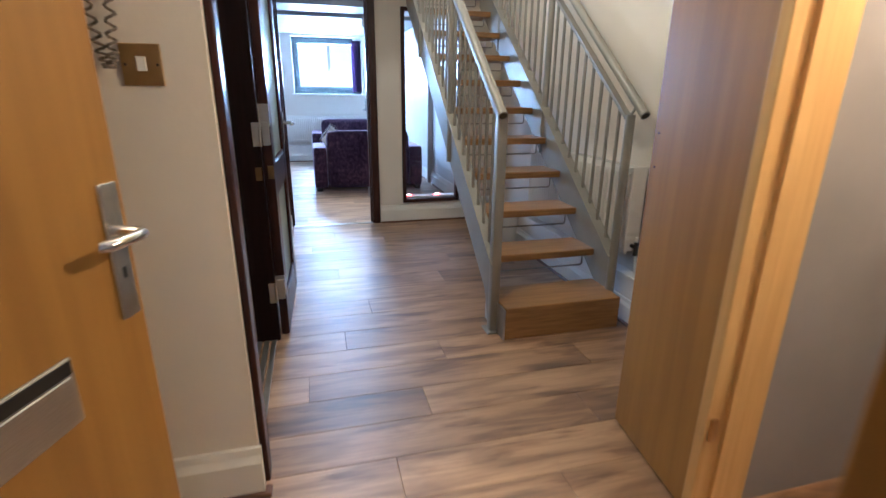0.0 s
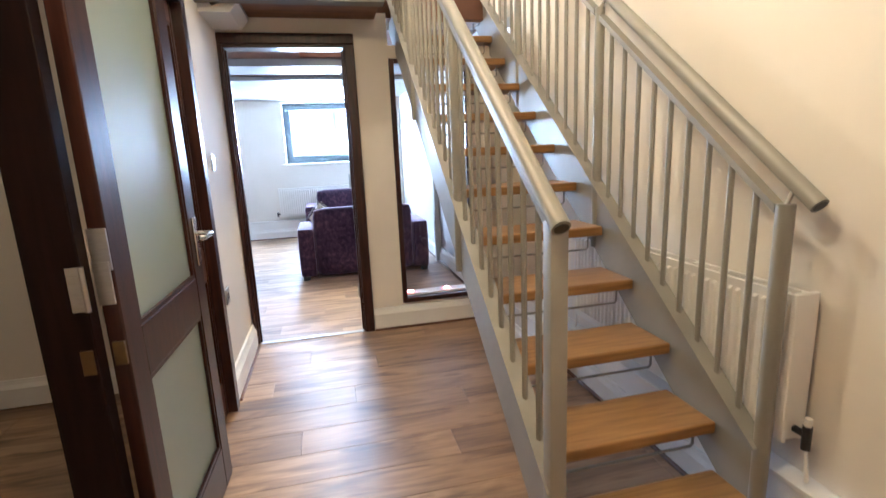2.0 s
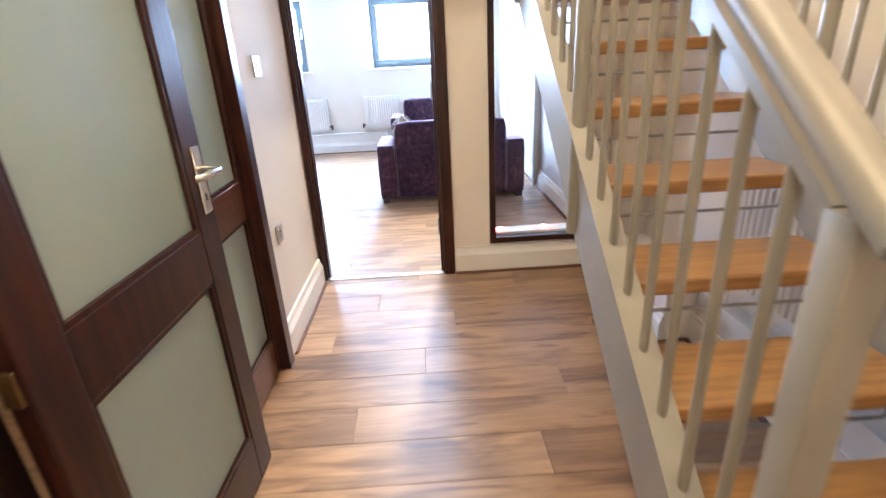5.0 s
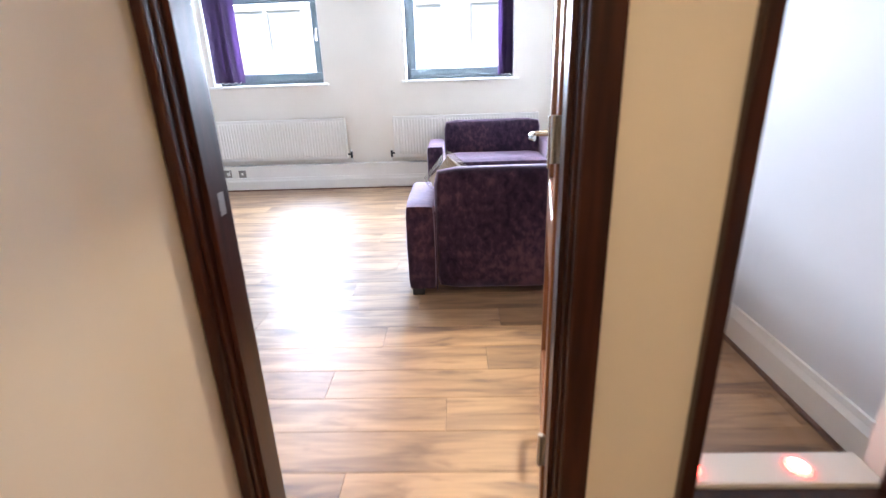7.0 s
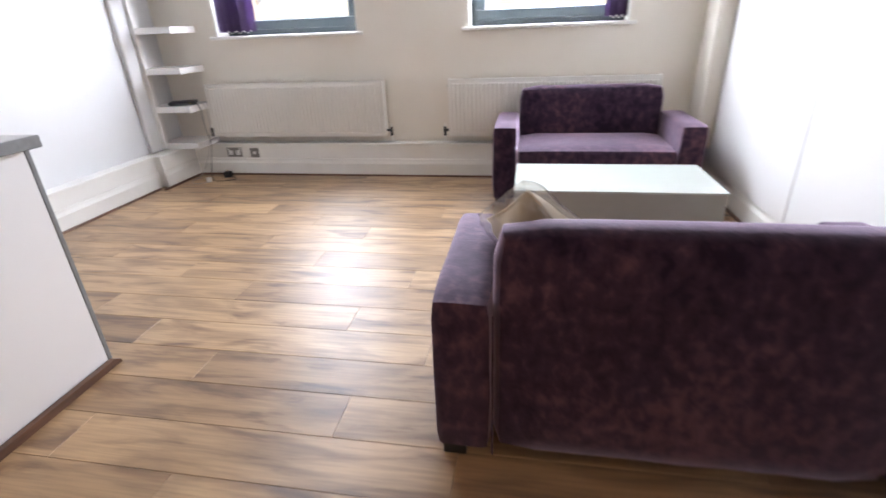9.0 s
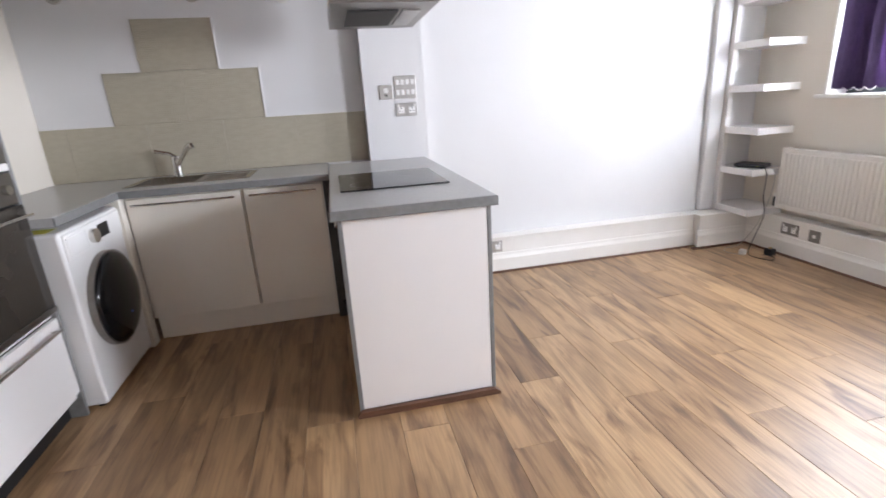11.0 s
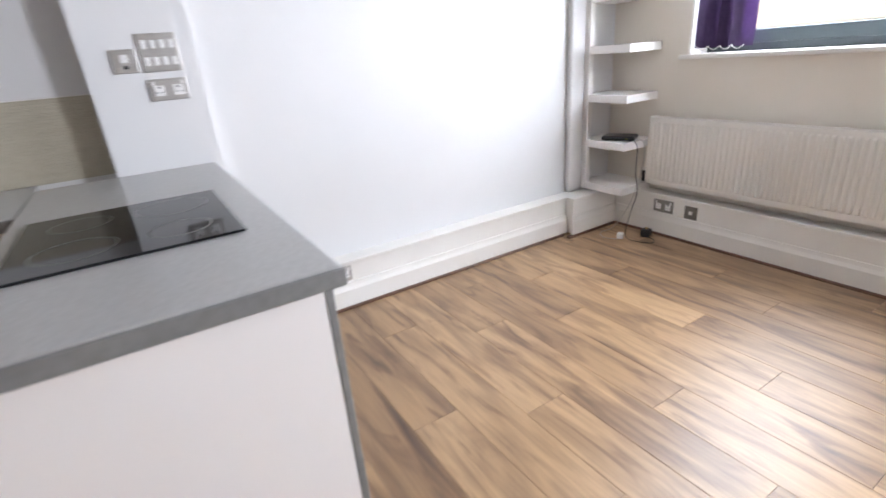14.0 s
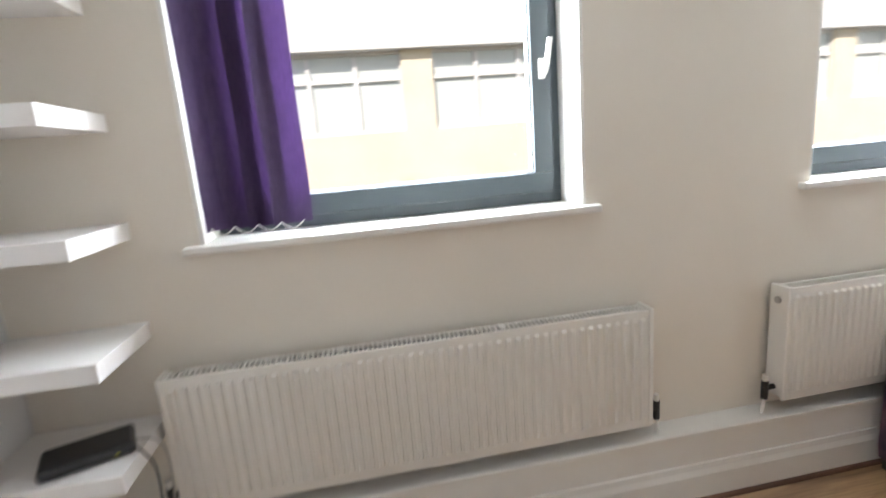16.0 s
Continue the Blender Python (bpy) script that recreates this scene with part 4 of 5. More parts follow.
for b in ((-0.235, -0.205, 1.215, 1.345, 0, 2.06), (0.835, 0.865, 1.215, 1.345, 0, 2.06), (-0.205, 0.835, 1.215, 1.345, 2.035, 2.06)):
    part("jamb", box(*b, 0.003), M_FIRE_DOOR, ff)
d4 = thing("door_4", "beech veneer cupboard door standing open", "door", (1.458, 2.045, 0), 83)
tagged(d4, kind="structure")
part("leaf", box(0, 0.432, -0.02, 0.02, 0.012, 2.02, 0.003), M_FIRE_DOOR, d4)
for z in (0.985, 1.09):
    bm = bmesh.new()
    tube(bm, [(0.405, 0.0195, z), (0.405, 0.0215, z)], 0.004, 10)
    part("screw_hole", bm, M_BLACK, d4)
M_PALE = mat("pale_pine", (0.66, 0.43, 0.14), 0.45, color2=(0.56, 0.345, 0.10), scale=4, stretch=(9, 9, 0.6))
cf = thing("door_frame", "pale beech frame of the cupboard door", "door frame")
part("jamb", box(1.415, 1.605, 2.0, 2.034, 0, 2.06, 0.003), M_PALE, cf)
part("stop", box(1.47, 1.51, 1.985, 2.0, 0, 2.05, 0.002), M_PALE, cf)
part("jamb", box(1.415, 1.605, 1.342, 1.367, 0, 2.06, 0.003), M_PALE, cf)
part("head", box(1.415, 1.605, 1.367, 2.0, 2.035, 2.06, 0.003), M_PALE, cf)
part("latch", box(1.425, 1.445, 1.990, 2.0, 0.30, 0.37, 0.002), M_BRASS, cf, "brass catch")

# ---- stairs ----
st = thing("staircase", "open staircase with grey steel rails and oak treads", "staircase")
RUN, RISE, Y1, SL = 0.2375, 0.187, 3.172, 0.787
part("bottom_step", box(1.312, 1.966, Y1, Y1 + 0.29, 0, 0.176, 0.006), M_TREAD, st, "solid oak box step")
part("step_trim", box(1.304, 1.312, Y1 + 0.004, Y1 + 0.28, 0, 0.165), M_SOCKET, st)
for n in range(2, 14):
    y, z = 3.21 + RUN * (n - 1), 0.176 + RISE * (n - 1)
    part("tread", box(1.315, 1.955, y, y + 0.245, z - 0.042, z, 0.007), M_TREAD, st)
    bm = bmesh.new()
    zz = z - 0.11
    tube(bm, [(1.345, y + 0.05, z - 0.042), (1.345, y + 0.05, zz + 0.01), (1.355, y + 0.05, zz), (1.65, y + 0.05, zz), (1.90, y + 0.05, zz), (1.91, y + 0.05, zz + 0.01), (1.91, y + 0.05, z - 0.042)], 0.005, 8)
    part("gap_bar", bm, M_STEEL, st, "thin steel bar closing the riser gap", True)
    for x in (1.305, 1.954):
        part("tread_bracket", box(x, x + 0.008, y + 0.06, y + 0.22, z - 0.048, z - 0.042), M_STEEL, st)


def top_z(y):
    return 0.685 + SL * (y - 3.69)


def stringer(x0, x1):
    ys, ye = 3.285, 6.1
    return prism(bmesh.new(), [(ys, 0.0), (ys + 0.085, 0.0), (ys + 0.16, top_z(ys + 0.16) - 0.31), (ye, top_z(ye) - 0.31), (ye, top_z(ye)), (ys, top_z(ys))], "x", x0, x1)


for x0, x1 in ((1.292, 1.304), (1.963, 1.975)):
    part("stringer", stringer(x0, x1), M_STEEL, st)
    bm = prism(bmesh.new(), [(3.285, top_z(3.285)), (6.1, top_z(6.1)), (6.1, top_z(6.1) + 0.008), (3.285, top_z(3.285) + 0.008)], "x", x0 - 0.03, x1 + 0.02)
    part("stringer_flange", bm, M_STEEL, st)
for side, x, posts, tx in (("l", 1.292, (3.30, 4.20, 5.08, 5.95), 1.268), ("r", 1.972, (3.29, 4.25, 5.17, 6.0), 2.008)):
    def rail_z(y):
        return 1.080 + SL * (y - 3.29)
    for k, y in enumerate(posts):
        low = 0.0 if (k == 0 and side == "l") else (0.12 if k == 0 else top_z(y) - 0.31)
        bm = bmesh.new()
        tube(bm, [(x, y, low), (x, y, rail_z(y) + 0.03)], 0.024 if k == 0 else 0.021, 16)
        if k == 0 and side == "l":
            bm.free()
            bm = box(x - 0.024, x + 0.024, y - 0.024, y + 0.024, low, rail_z(y) + 0.025, 0.005)
        part("newel_post", bm, M_STEEL, st, smooth=True)
        if k == 0 and side == "l":
            part("foot_plate", box(x - 0.045, x + 0.03, y - 0.05, y + 0.05, 0, 0.008, 0.002, 1), M_STEEL, st)
    for a, b in zip(posts, posts[1:]):
        bm = prism(bmesh.new(), [(a + 0.02, rail_z(a + 0.02) - 0.012), (b - 0.02, rail_z(b - 0.02) - 0.012), (b - 0.02, rail_z(b - 0.02) + 0.012), (a + 0.02, rail_z(a + 0.02) + 0.012)], "x", x - 0.018, x + 0.018)
        part("top_bar", bm, M_STEEL, st)
        n = int(round((b - a) / 0.098))
        for k in range(1, n):
            y = a + (b - a) * k / n
            bm2 = bmesh.new()
            tube(bm2, [(x, y, top_z(y)), (x, y, rail_z(y))], 0.0095, 8)
            part("baluster", bm2, M_STEEL, st, smooth=True)
    e = 5.9
    bm = bmesh.new()
    pts = [(tx, 3.225, 1.108), (tx, e, 1.108 + SL * (e - 3.225))]
    tube(bm, pts, 0.024, 18)
    hr = part("handrail", bm, M_STEEL, st, smooth=True)
    # black disc painted as the dark hollow of the open tube
    bm = bmesh.new()
    tube(bm, [(tx, 3.224, 1.107), (tx, 3.223, 1.106)], 0.018, 16)
    part("rail_end", bm, M_BLACK, hr)
    for y in posts:
        bm = bmesh.new()
        zt = 1.108 + SL * (y - 3.225)
        tube(bm, [(x, y, rail_z(y) + 0.028), (tx, y + 0.005, zt)], 0.007, 8)
        part("rail_bracket", bm, M_STEEL, st, smooth=True)
setting("floor_gallery", boxes((-2.6, LIV_E + 0.1, 7.19, LIV_N, UP + 0.145, UP + 0.25), (1.12, LIV_E + 0.1, 6.12, 7.19, UP + 0.145, UP + 0.25), (-2.6, 0.62, 5.80, 7.19, UP + 0.145, UP + 0.25), (-2.6, 1.2, 5.14, 5.80, UP + 0.145, UP + 0.25)), M_SUB, "gallery floor over the living room", "floor")

# ceiling lamps
for x, y, z in ((0.42, 4.1, 3.39), (1.1, 7.3, 3.59)):
    t = thing("ceiling_lamp", "round warm pendant lamp above the stairs", "lamp", (x, y, z))
    bm = bmesh.new()
    bmesh.ops.create_uvsphere(bm, u_segments=16, v_segments=10, radius=0.02)
    part("bulb_cap", bm, M_LAMP, t)
    bm = bmesh.new()
    tube(bm, [(0, 0, 0.018), (0, 0, TOP - z)], 0.004, 6)
    part("flex", bm, M_TRIM, t)

# ---- living room furniture ----


def soft_box(x0, x1, y0, y1, z0, z1, r=0.035, puff=0.0):
    bm = box(x0, x1, y0, y1, z0, z1)
    bmesh.ops.subdivide_edges(bm, edges=bm.edges[:], cuts=7, use_grid_fill=True)
    cx, cy, cz = (x0 + x1) / 2, (y0 + y1) / 2, (z0 + z1) / 2
    for v in bm.verts:
        p = v.co
        lim = [Vector((min(max(p.x, x0 + r), x1 - r), min(max(p.y, y0 + r), y1 - r), min(max(p.z, z0 + r), z1 - r)))][0]
        d = p - lim
        if d.length > 1e-6:
            p = lim + d.normalized() * r
        u, w, q = (p.x - cx) / (x1 - x0) * 2, (p.y - cy) / (y1 - y0) * 2, (p.z - cz) / (z1 - z0) * 2
        k = puff * max(0.0, 1 - max(abs(u), abs(w)) ** 2) * (1 if q > 0 else 0)
        k2 = 0.004 * noise.noise(Vector((p.x * 6, p.y * 6, p.z * 6)))
        v.co = p + Vector((k2, k2, k + k2 * 0.5))
    return bm


def two_seater(place, turn, width, label, depth=0.74):
    """Back along y = 0, seat towards +y."""
    t = thing("sofa", label, "sofa", place, turn)
    aw = 0.175
    part("back", soft_box(aw - 0.003, width - aw + 0.003, 0.0, 0.165, 0.036, 0.750, 0.068), M_VELVET, t, smooth=True)
    for x0, x1 in ((0, aw), (width - aw, width)):
        part("arm", soft_box(x0, x1, 0.005, depth - 0.06, 0.036, 0.555, 0.035), M_VELVET, t, smooth=True)
    part("base", soft_box(aw - 0.003, width - aw + 0.003, 0.10, depth - 0.05, 0.06, 0.27, 0.02), M_VELVET, t, smooth=True)
    part("seat_cushion", soft_box(aw, width - aw, 0.12, depth - 0.03, 0.26, 0.405, 0.04, 0.02), M_VELVET, t, smooth=True)
    for x in (aw, width - aw):
        bm = bmesh.new()
        tube(bm, [(x, -0.001, 0.045), (x, -0.001, 0.50), (x, 0.0, 0.52)], 0.0035, 6)
        part("seam", bm, M_VELVET, t)
    for x in (0.06, width - 0.06):
        for y in (0.06, depth - 0.14):
            part("foot", box(x - 0.035, x + 0.035, y - 0.035, y + 0.035, 0, 0.042, 0.004), M_BLACK, t, "short black foot")
    return t


two_seater((0.415, 7.335, 0), 0, 1.385, "purple crushed velvet sofa with its back to the door")
two_seater((1.80, LIV_N - 0.13, 0), 180, 1.385, "purple crushed velvet sofa against the radiator")

t = thing("cushion", "beige linen cushion in clear plastic propped in the sofa corner", "cushion", (0.72, 7.64, 0.60), 0)
face = Vector((0.62, 0.62, 0.48)).normalized()
across = Vector((0.72, -0.69, 0.0)).normalized()
rise = face.cross(across)
t.matrix_world = Matrix.Translation((0.725, 7.64, 0.575)) @ Matrix((across, rise, face)).transposed().to_4x4() @ pose(0, 0, 0, 0, 0, 52) @ Matrix.Diagonal((0.88, 0.88, 1.0, 1))
bm = box(-0.20, 0.20, -0.20, 0.20, -0.01, 0.01)
bmesh.ops.subdivide_edges(bm, edges=bm.edges[:], cuts=9, use_grid_fill=True)
for v in bm.verts:
    u, w = v.co.x / 0.20, v.co.y / 0.20
    h = 0.075 * max(0.0, (1 - u * u) * (1 - w * w)) ** 0.45
    pinch = 1 - 0.07 * (1 - u * u) * w * w - 0.07 * (1 - w * w) * u * u
    v.co.z = (1 if v.co.z > 0 else -1) * (h + 0.003) + 0.006 * noise.noise(v.co * 14)
    v.co.x, v.co.y = v.co.x * pinch, v.co.y * pinch
part("cover", bm, M_CUSHION, t, smooth=True)
bm = bmesh.new()
tube(bm, [(-0.198, -0.198, 0), (0, -0.187, 0), (0.198, -0.198, 0), (0.187, 0, 0), (0.198, 0.198, 0), (0, 0.187, 0), (-0.198, 0.198, 0), (-0.187, 0, 0), (-0.198, -0.198, 0)], 0.005, 6)
part("piping", bm, M_CUSHION, t)
bm = box(-0.235, 0.22, -0.225, 0.235, -0.01, 0.01)
bmesh.ops.subdivide_edges(bm, edges=bm.edges[:], cuts=15, use_grid_fill=True)
for v in bm.verts:
    u, w = min(1, abs(v.co.x / 0.235)), min(1, abs(v.co.y / 0.235))
    h = 0.083 * ((1 - u * u) * (1 - w * w)) ** 0.42
    v.co.z = (1 if v.co.z > 0 else -1) * (h + 0.002) + 0.010 * noise.noise(v.co * 30) + 0.008 * noise.noise(v.co * 11)
part("plastic_cover", bm, M_FILM, t, "crinkled clear plastic bag", True)

t = thing("coffee_table", "low grey block coffee table with a pale glass top", "table")
part("top_slab", box(0.60, 1.63, 8.72, 9.24, 0.225, 0.394, 0.003), M_TABLE, t)
part("tabletop", box(0.597, 1.633, 8.717, 9.243, 0.394, 0.404, 0.002), M_TABLE_GLASS, t, "pale green-white glass sheet")
part("base", box(0.74, 1.34, 8.78, 9.18, 0.0, 0.225, 0.003), M_TABLE, t)
part("shelf", box(1.34, 1.56, 8.80, 9.16, 0.0, 0.03, 0.003), M_TABLE, t)

# corner shelves and the box on them
for k in range(7):
    z = 0.335 + 0.310 * k
    sh = thing("floating_shelf", "white floating corner shelf" if k else "lowest white shelf resting on the pipe casing", "shelf", group="corner shelves")
    part("board", boxes((-2.504, -2.188, 10.100, LIV_N - 0.001, z - 0.05, z), (-2.571, -2.504, 10.142, LIV_N - 0.001, z - 0.05, z)), M_GLOSS_WHITE, sh)
    if z > 2.1:
        for o in (*sh.children, sh):
            bpy.data.objects.remove(o)
setting("trim_shelf_upright", box(-2.5795, -2.505, 10.096, 10.140, 0.286, UP, 0.002, 1), M_GLOSS_WHITE, "white upright board at the end of the corner shelves", "trim")
setting("trim_shelf_back", box(-2.579, -2.572, 10.142, LIV_N - 0.002, 0.34, UP), M_WHITE_WALL, "white panel behind the corner shelves", "panel")
t = thing("router", "flat black broadband box on a corner shelf", "router", (-2.32, 10.22, 0.645), 24)
part("body", box(-0.11, 0.11, -0.07, 0.07, 0.004, 0.034, 0.012, 3), M_BLACK, t)
part("foot", boxes((-0.09, -0.07, -0.05, 0.05, 0.0, 0.004), (0.07, 0.09, -0.05, 0.05, 0.0, 0.004)), M_BLACK, t)
part("indicator", box(0.06, 0.07, -0.0715, -0.0695, 0.016, 0.020), M_YELLOW, t)


def cable(name, label, pts, r, material):
    cu = []
    P = [Vector(p) for p in pts]
    for k in range(len(P) - 1):
        a, b, c, d = P[max(k - 1, 0)], P[k], P[k + 1], P[min(k + 2, len(P) - 1)]
        for j in range(8):
            u = j / 8
            cu.append(0.5 * ((2 * b) + (c - a) * u + (2 * a - 5 * b + 4 * c - d) * u * u + (3 * b - a - 3 * c + d) * u ** 3))
    cu.append(P[-1])
    bm = bmesh.new()
    tube(bm, cu, r, 8)
    return solid(name, bm, material, label, "cable", smooth=True)


cable("cable", "thin black lead hanging from the router to the floor", [(-2.21, 10.22, 0.665), (-2.155, 10.20, 0.60), (-2.15, 10.19, 0.45), (-2.14, 10.21, 0.30), (-2.16, 10.18, 0.15), (-2.13, 10.10, 0.012), (-2.02, 10.07, 0.006), (-1.93, 10.12, 0.006), (-1.98, 10.19, 0.006), (-2.06, 10.17, 0.006)], 0.003, M_BLACK)
cable("cable", "thin grey lead hanging beside the corner shelves", [(-2.23, 10.25, 0.665), (-2.155, 10.27, 0.62), (-2.15, 10.25, 0.42), (-2.19, 10.20, 0.2), (-2.25, 10.12, 0.04), (-2.30, 10.05, 0.006), (-2.22, 9.98, 0.006), (-2.12, 10.02, 0.006)], 0.0028, M_SOCKET)
t = thing("plug", "small white plug lying on the floor", "plug", (-2.14, 10.06, 0), 30)
part("body", box(-0.022, 0.022, -0.025, 0.025, 0.0, 0.038, 0.007), M_APPLIANCE, t)
part("pin", boxes((-0.004, 0.004, 0.025, 0.04, 0.022, 0.03), (-0.014, -0.008, 0.025, 0.038, 0.008, 0.013), (0.008, 0.014, 0.025, 0.038, 0.008, 0.013)), M_BRASS, t)
t = thing("power_adapter", "black power adapter on the floor by the corner", "adapter", (-2.05, 10.22, 0), 10)
part("body", box(-0.03, 0.03, -0.03, 0.03, 0.0, 0.05, 0.008), M_BLACK, t)
part("pin", boxes((-0.004, 0.004, -0.01, 0.01, 0.05, 0.062)), M_BRASS, t)

# ---- kitchen ----


def bar_handle(parent, p0, p1, off):
    bm = bmesh.new()
    a, b, o = Vector(p0), Vector(p1), Vector(off)
    d = (b - a).normalized()
    tube(bm, [a + o, b + o], 0.006, 10)
    tube(bm, [a + d * 0.02, a + d * 0.02 + o], 0.005, 8)
    tube(bm, [b - d * 0.02, b - d * 0.02 + o], 0.005, 8)
    return part("handle", bm, M_CHROME, parent, "slim chrome bar handle", True)


# tall housing with microwave and oven
KY = 5.79
tu = thing("tall_cabinet", "tall white appliance housing with a bottom drawer", "cabinet")
part("side_panel", box(-1.365, -1.347, 5.30, KY, 0.0, 2.16, 0.002, 1), M_WORK_EDGE, tu, "grey side panel")
part("side_panel", box(-0.733, -0.715, 5.30, KY, 0.0, 2.16, 0.002, 1), M_GLOSS_WHITE, tu)
part("carcass", boxes((-1.347, -0.733, 5.30, KY - 0.022, 0.10, 0.13), (-1.347, -0.733, 5.30, KY - 0.022, 0.50, 0.52), (-1.347, -0.733, 5.30, KY - 0.022, 1.125, 1.155), (-1.347, -0.733, 5.30, KY - 0.022, 1.60, 1.63), (-1.347, -0.733, 5.30, 5.32, 0.13, 2.15)), M_GLOSS_WHITE, tu)
part("shelf_edge", box(-1.347, -0.733, KY - 0.022, KY, 1.128, 1.156, 0.002, 1), M_GLOSS_WHITE, tu)
part("plinth", box(-1.347, -0.733, KY - 0.09, KY - 0.07, 0.0, 0.10), M_BLACK, tu, "dark plinth")
dr = part("drawer", box(-1.345, -0.735, KY - 0.02, KY, 0.13, 0.497, 0.003), M_GLOSS_WHITE, tu)
bar_handle(dr, (-1.30, KY, 0.455), (-0.78, KY, 0.455), (0, 0.03, 0))
ud = part("door", box(-1.345, -0.735, KY - 0.02, KY, 1.634, 2.15, 0.003), M_GLOSS_WHITE, tu)
bar_handle(ud, (-1.32, KY, 1.655), (-0.90, KY, 1.655), (0, 0.03, 0))
ov = thing("oven", "built-in stainless oven with a smoked glass door", "oven")
part("body", box(-1.343, -0.737, 5.34, KY - 0.02, 0.525, 1.12), M_BLACK, ov)
part("control_panel", box(-1.343, -0.737, KY - 0.02, KY + 0.002, 1.0, 1.12, 0.003), M_STAINLESS, ov)
for x in (-1.27, -0.82):
    bm = bmesh.new()
    tube(bm, [(x, KY + 0.002, 1.06), (x, KY + 0.02, 1.06), (x, KY + 0.024, 1.06)], 0.019, 18)
    part("knob", bm, M_CHROME, ov, smooth=True)
part("display", box(-1.10, -0.98, KY + 0.0015, KY + 0.003, 1.04, 1.085), M_BLACK_GLASS, ov)
od = part("door", box(-1.343, -0.737, KY - 0.02, KY + 0.012, 0.53, 0.992, 0.004), M_OVEN_GLASS, ov, "smoked glass oven door")
part("door_trim", box(-1.343, -0.737, KY + 0.0125, KY + 0.016, 0.53, 0.555, 0.001, 1), M_STAINLESS, od)
bar_handle(od, (-1.31, KY + 0.012, 0.955), (-0.77, KY + 0.012, 0.955), (0, 0.04, 0))
mw = thing("microwave", "built-in stainless microwave with a dark window", "microwave")
part("body", box(-1.32, -0.76, 5.4, KY - 0.02, 1.17, 1.585), M_BLACK, mw)
part("frame", boxes((-1.346, -0.734, KY - 0.02, KY, 1.157, 1.20), (-1.346, -0.734, KY - 0.02, KY, 1.55, 1.598), (-1.346, -1.30, KY - 0.02, KY, 1.20, 1.55), (-0.78, -0.734, KY - 0.02, KY, 1.20, 1.55)), M_STAINLESS, mw)
part("door", box(-1.175, -0.782, KY - 0.018, KY + 0.01, 1.205, 1.545, 0.004), M_STAINLESS, mw)
part("window", box(-1.14, -0.80, KY + 0.0095, KY + 0.012, 1.25, 1.50, 0.001, 1), M_BLACK_GLASS, mw)
cp = part("control_panel", box(-1.298, -1.178, KY - 0.018, KY + 0.008, 1.205, 1.545, 0.004), M_STAINLESS, mw)
part("display", box(-1.275, -1.20, KY + 0.0075, KY + 0.0095, 1.46, 1.515), M_BLACK_GLASS, cp)
bm = bmesh.new()
tube(bm, [(-1.238, KY + 0.008, 1.285), (-1.238, KY + 0.026, 1.285), (-1.238, KY + 0.029, 1.285)], 0.022, 20)
part("knob", bm, M_CHROME, cp, smooth=True)
for z in (1.34, 1.37, 1.40, 1.43):
    part("button", box(-1.27, -1.205, KY + 0.0075, KY + 0.0095, z - 0.008, z + 0.008), M_SOCKET, cp)
# fridge beside it
fr = thing("fridge_freezer", "silver-grey fridge freezer with a white upper housing door", "fridge")
part("body", box(-0.713, -0.115, 5.30, KY - 0.03, 0.05, 2.15), M_GLOSS_WHITE, fr)
part("plinth", box(-0.713, -0.115, KY - 0.09, KY - 0.07, 0.0, 0.05), M_BLACK, fr)
lo = part("lower_door", box(-0.711, -0.117, KY - 0.028, KY + 0.004, 0.06, 0.93, 0.006), M_GREY_DOOR, fr, "silver-grey door")
part("door_rim", box(-0.711, -0.117, KY + 0.0045, KY + 0.012, 0.90, 0.925, 0.003), M_SOCKET, lo)
part("upper_door", box(-0.711, -0.117, KY - 0.028, KY, 0.975, 2.15, 0.004), M_GLOSS_WHITE, fr)
part("ledge", box(-0.713, -0.115, KY - 0.028, KY + 0.012, 0.935, 0.968, 0.003), M_GLOSS_WHITE, fr)

# washing machine
wm = thing("washing_machine", "white washing machine with a dark round door", "washing machine", (-1.385, 5.865, 0), 0)
part("body", box(-0.60, 0, -0.55, 0, 0.02, 0.85, 0.014, 3), M_APPLIANCE, wm)
for x in (-0.55, -0.05):
    for y in (-0.5, -0.05):
        bm = bmesh.new()
        tube(bm, [(x, y, 0), (x, y, 0.022)], 0.02, 10)
        part("foot", bm, M_BLACK, wm)
bm = bmesh.new()
tube(bm, [(-0.30, -0.004, 0.445), (-0.30, 0.020, 0.445), (-0.30, 0.030, 0.445)], 0.238, 40)
dd = part("door", bm, M_STAINLESS, wm, "round door with a dark chrome rim", True)
bm = bmesh.new()
bmesh.ops.create_uvsphere(bm, u_segments=32, v_segments=16, radius=0.229)
for v in bm.verts:
    v.co = Vector((v.co.x - 0.30, v.co.z * 0 + v.co.y * 0.20 + 0.030, v.co.z + 0.445)) if v.co.y > 0 else Vector((v.co.x - 0.30, 0.028, v.co.z + 0.445))
part("door_glass", bm, M_BLACK_GLASS, dd, "bulging black glass", True)
part("control_panel", box(-0.585, -0.015, -0.001, 0.008, 0.715, 0.835, 0.004), M_APPLIANCE, wm)
bm = bmesh.new()
tube(bm, [(-0.255, 0.008, 0.775), (-0.255, 0.028, 0.775), (-0.255, 0.031, 0.775)], 0.034, 24)
part("dial", bm, M_CHROME, wm, smooth=True)
part("display", box(-0.43, -0.32, 0.0075, 0.0105, 0.745, 0.81, 0.001, 1), M_BLACK_GLASS, wm)
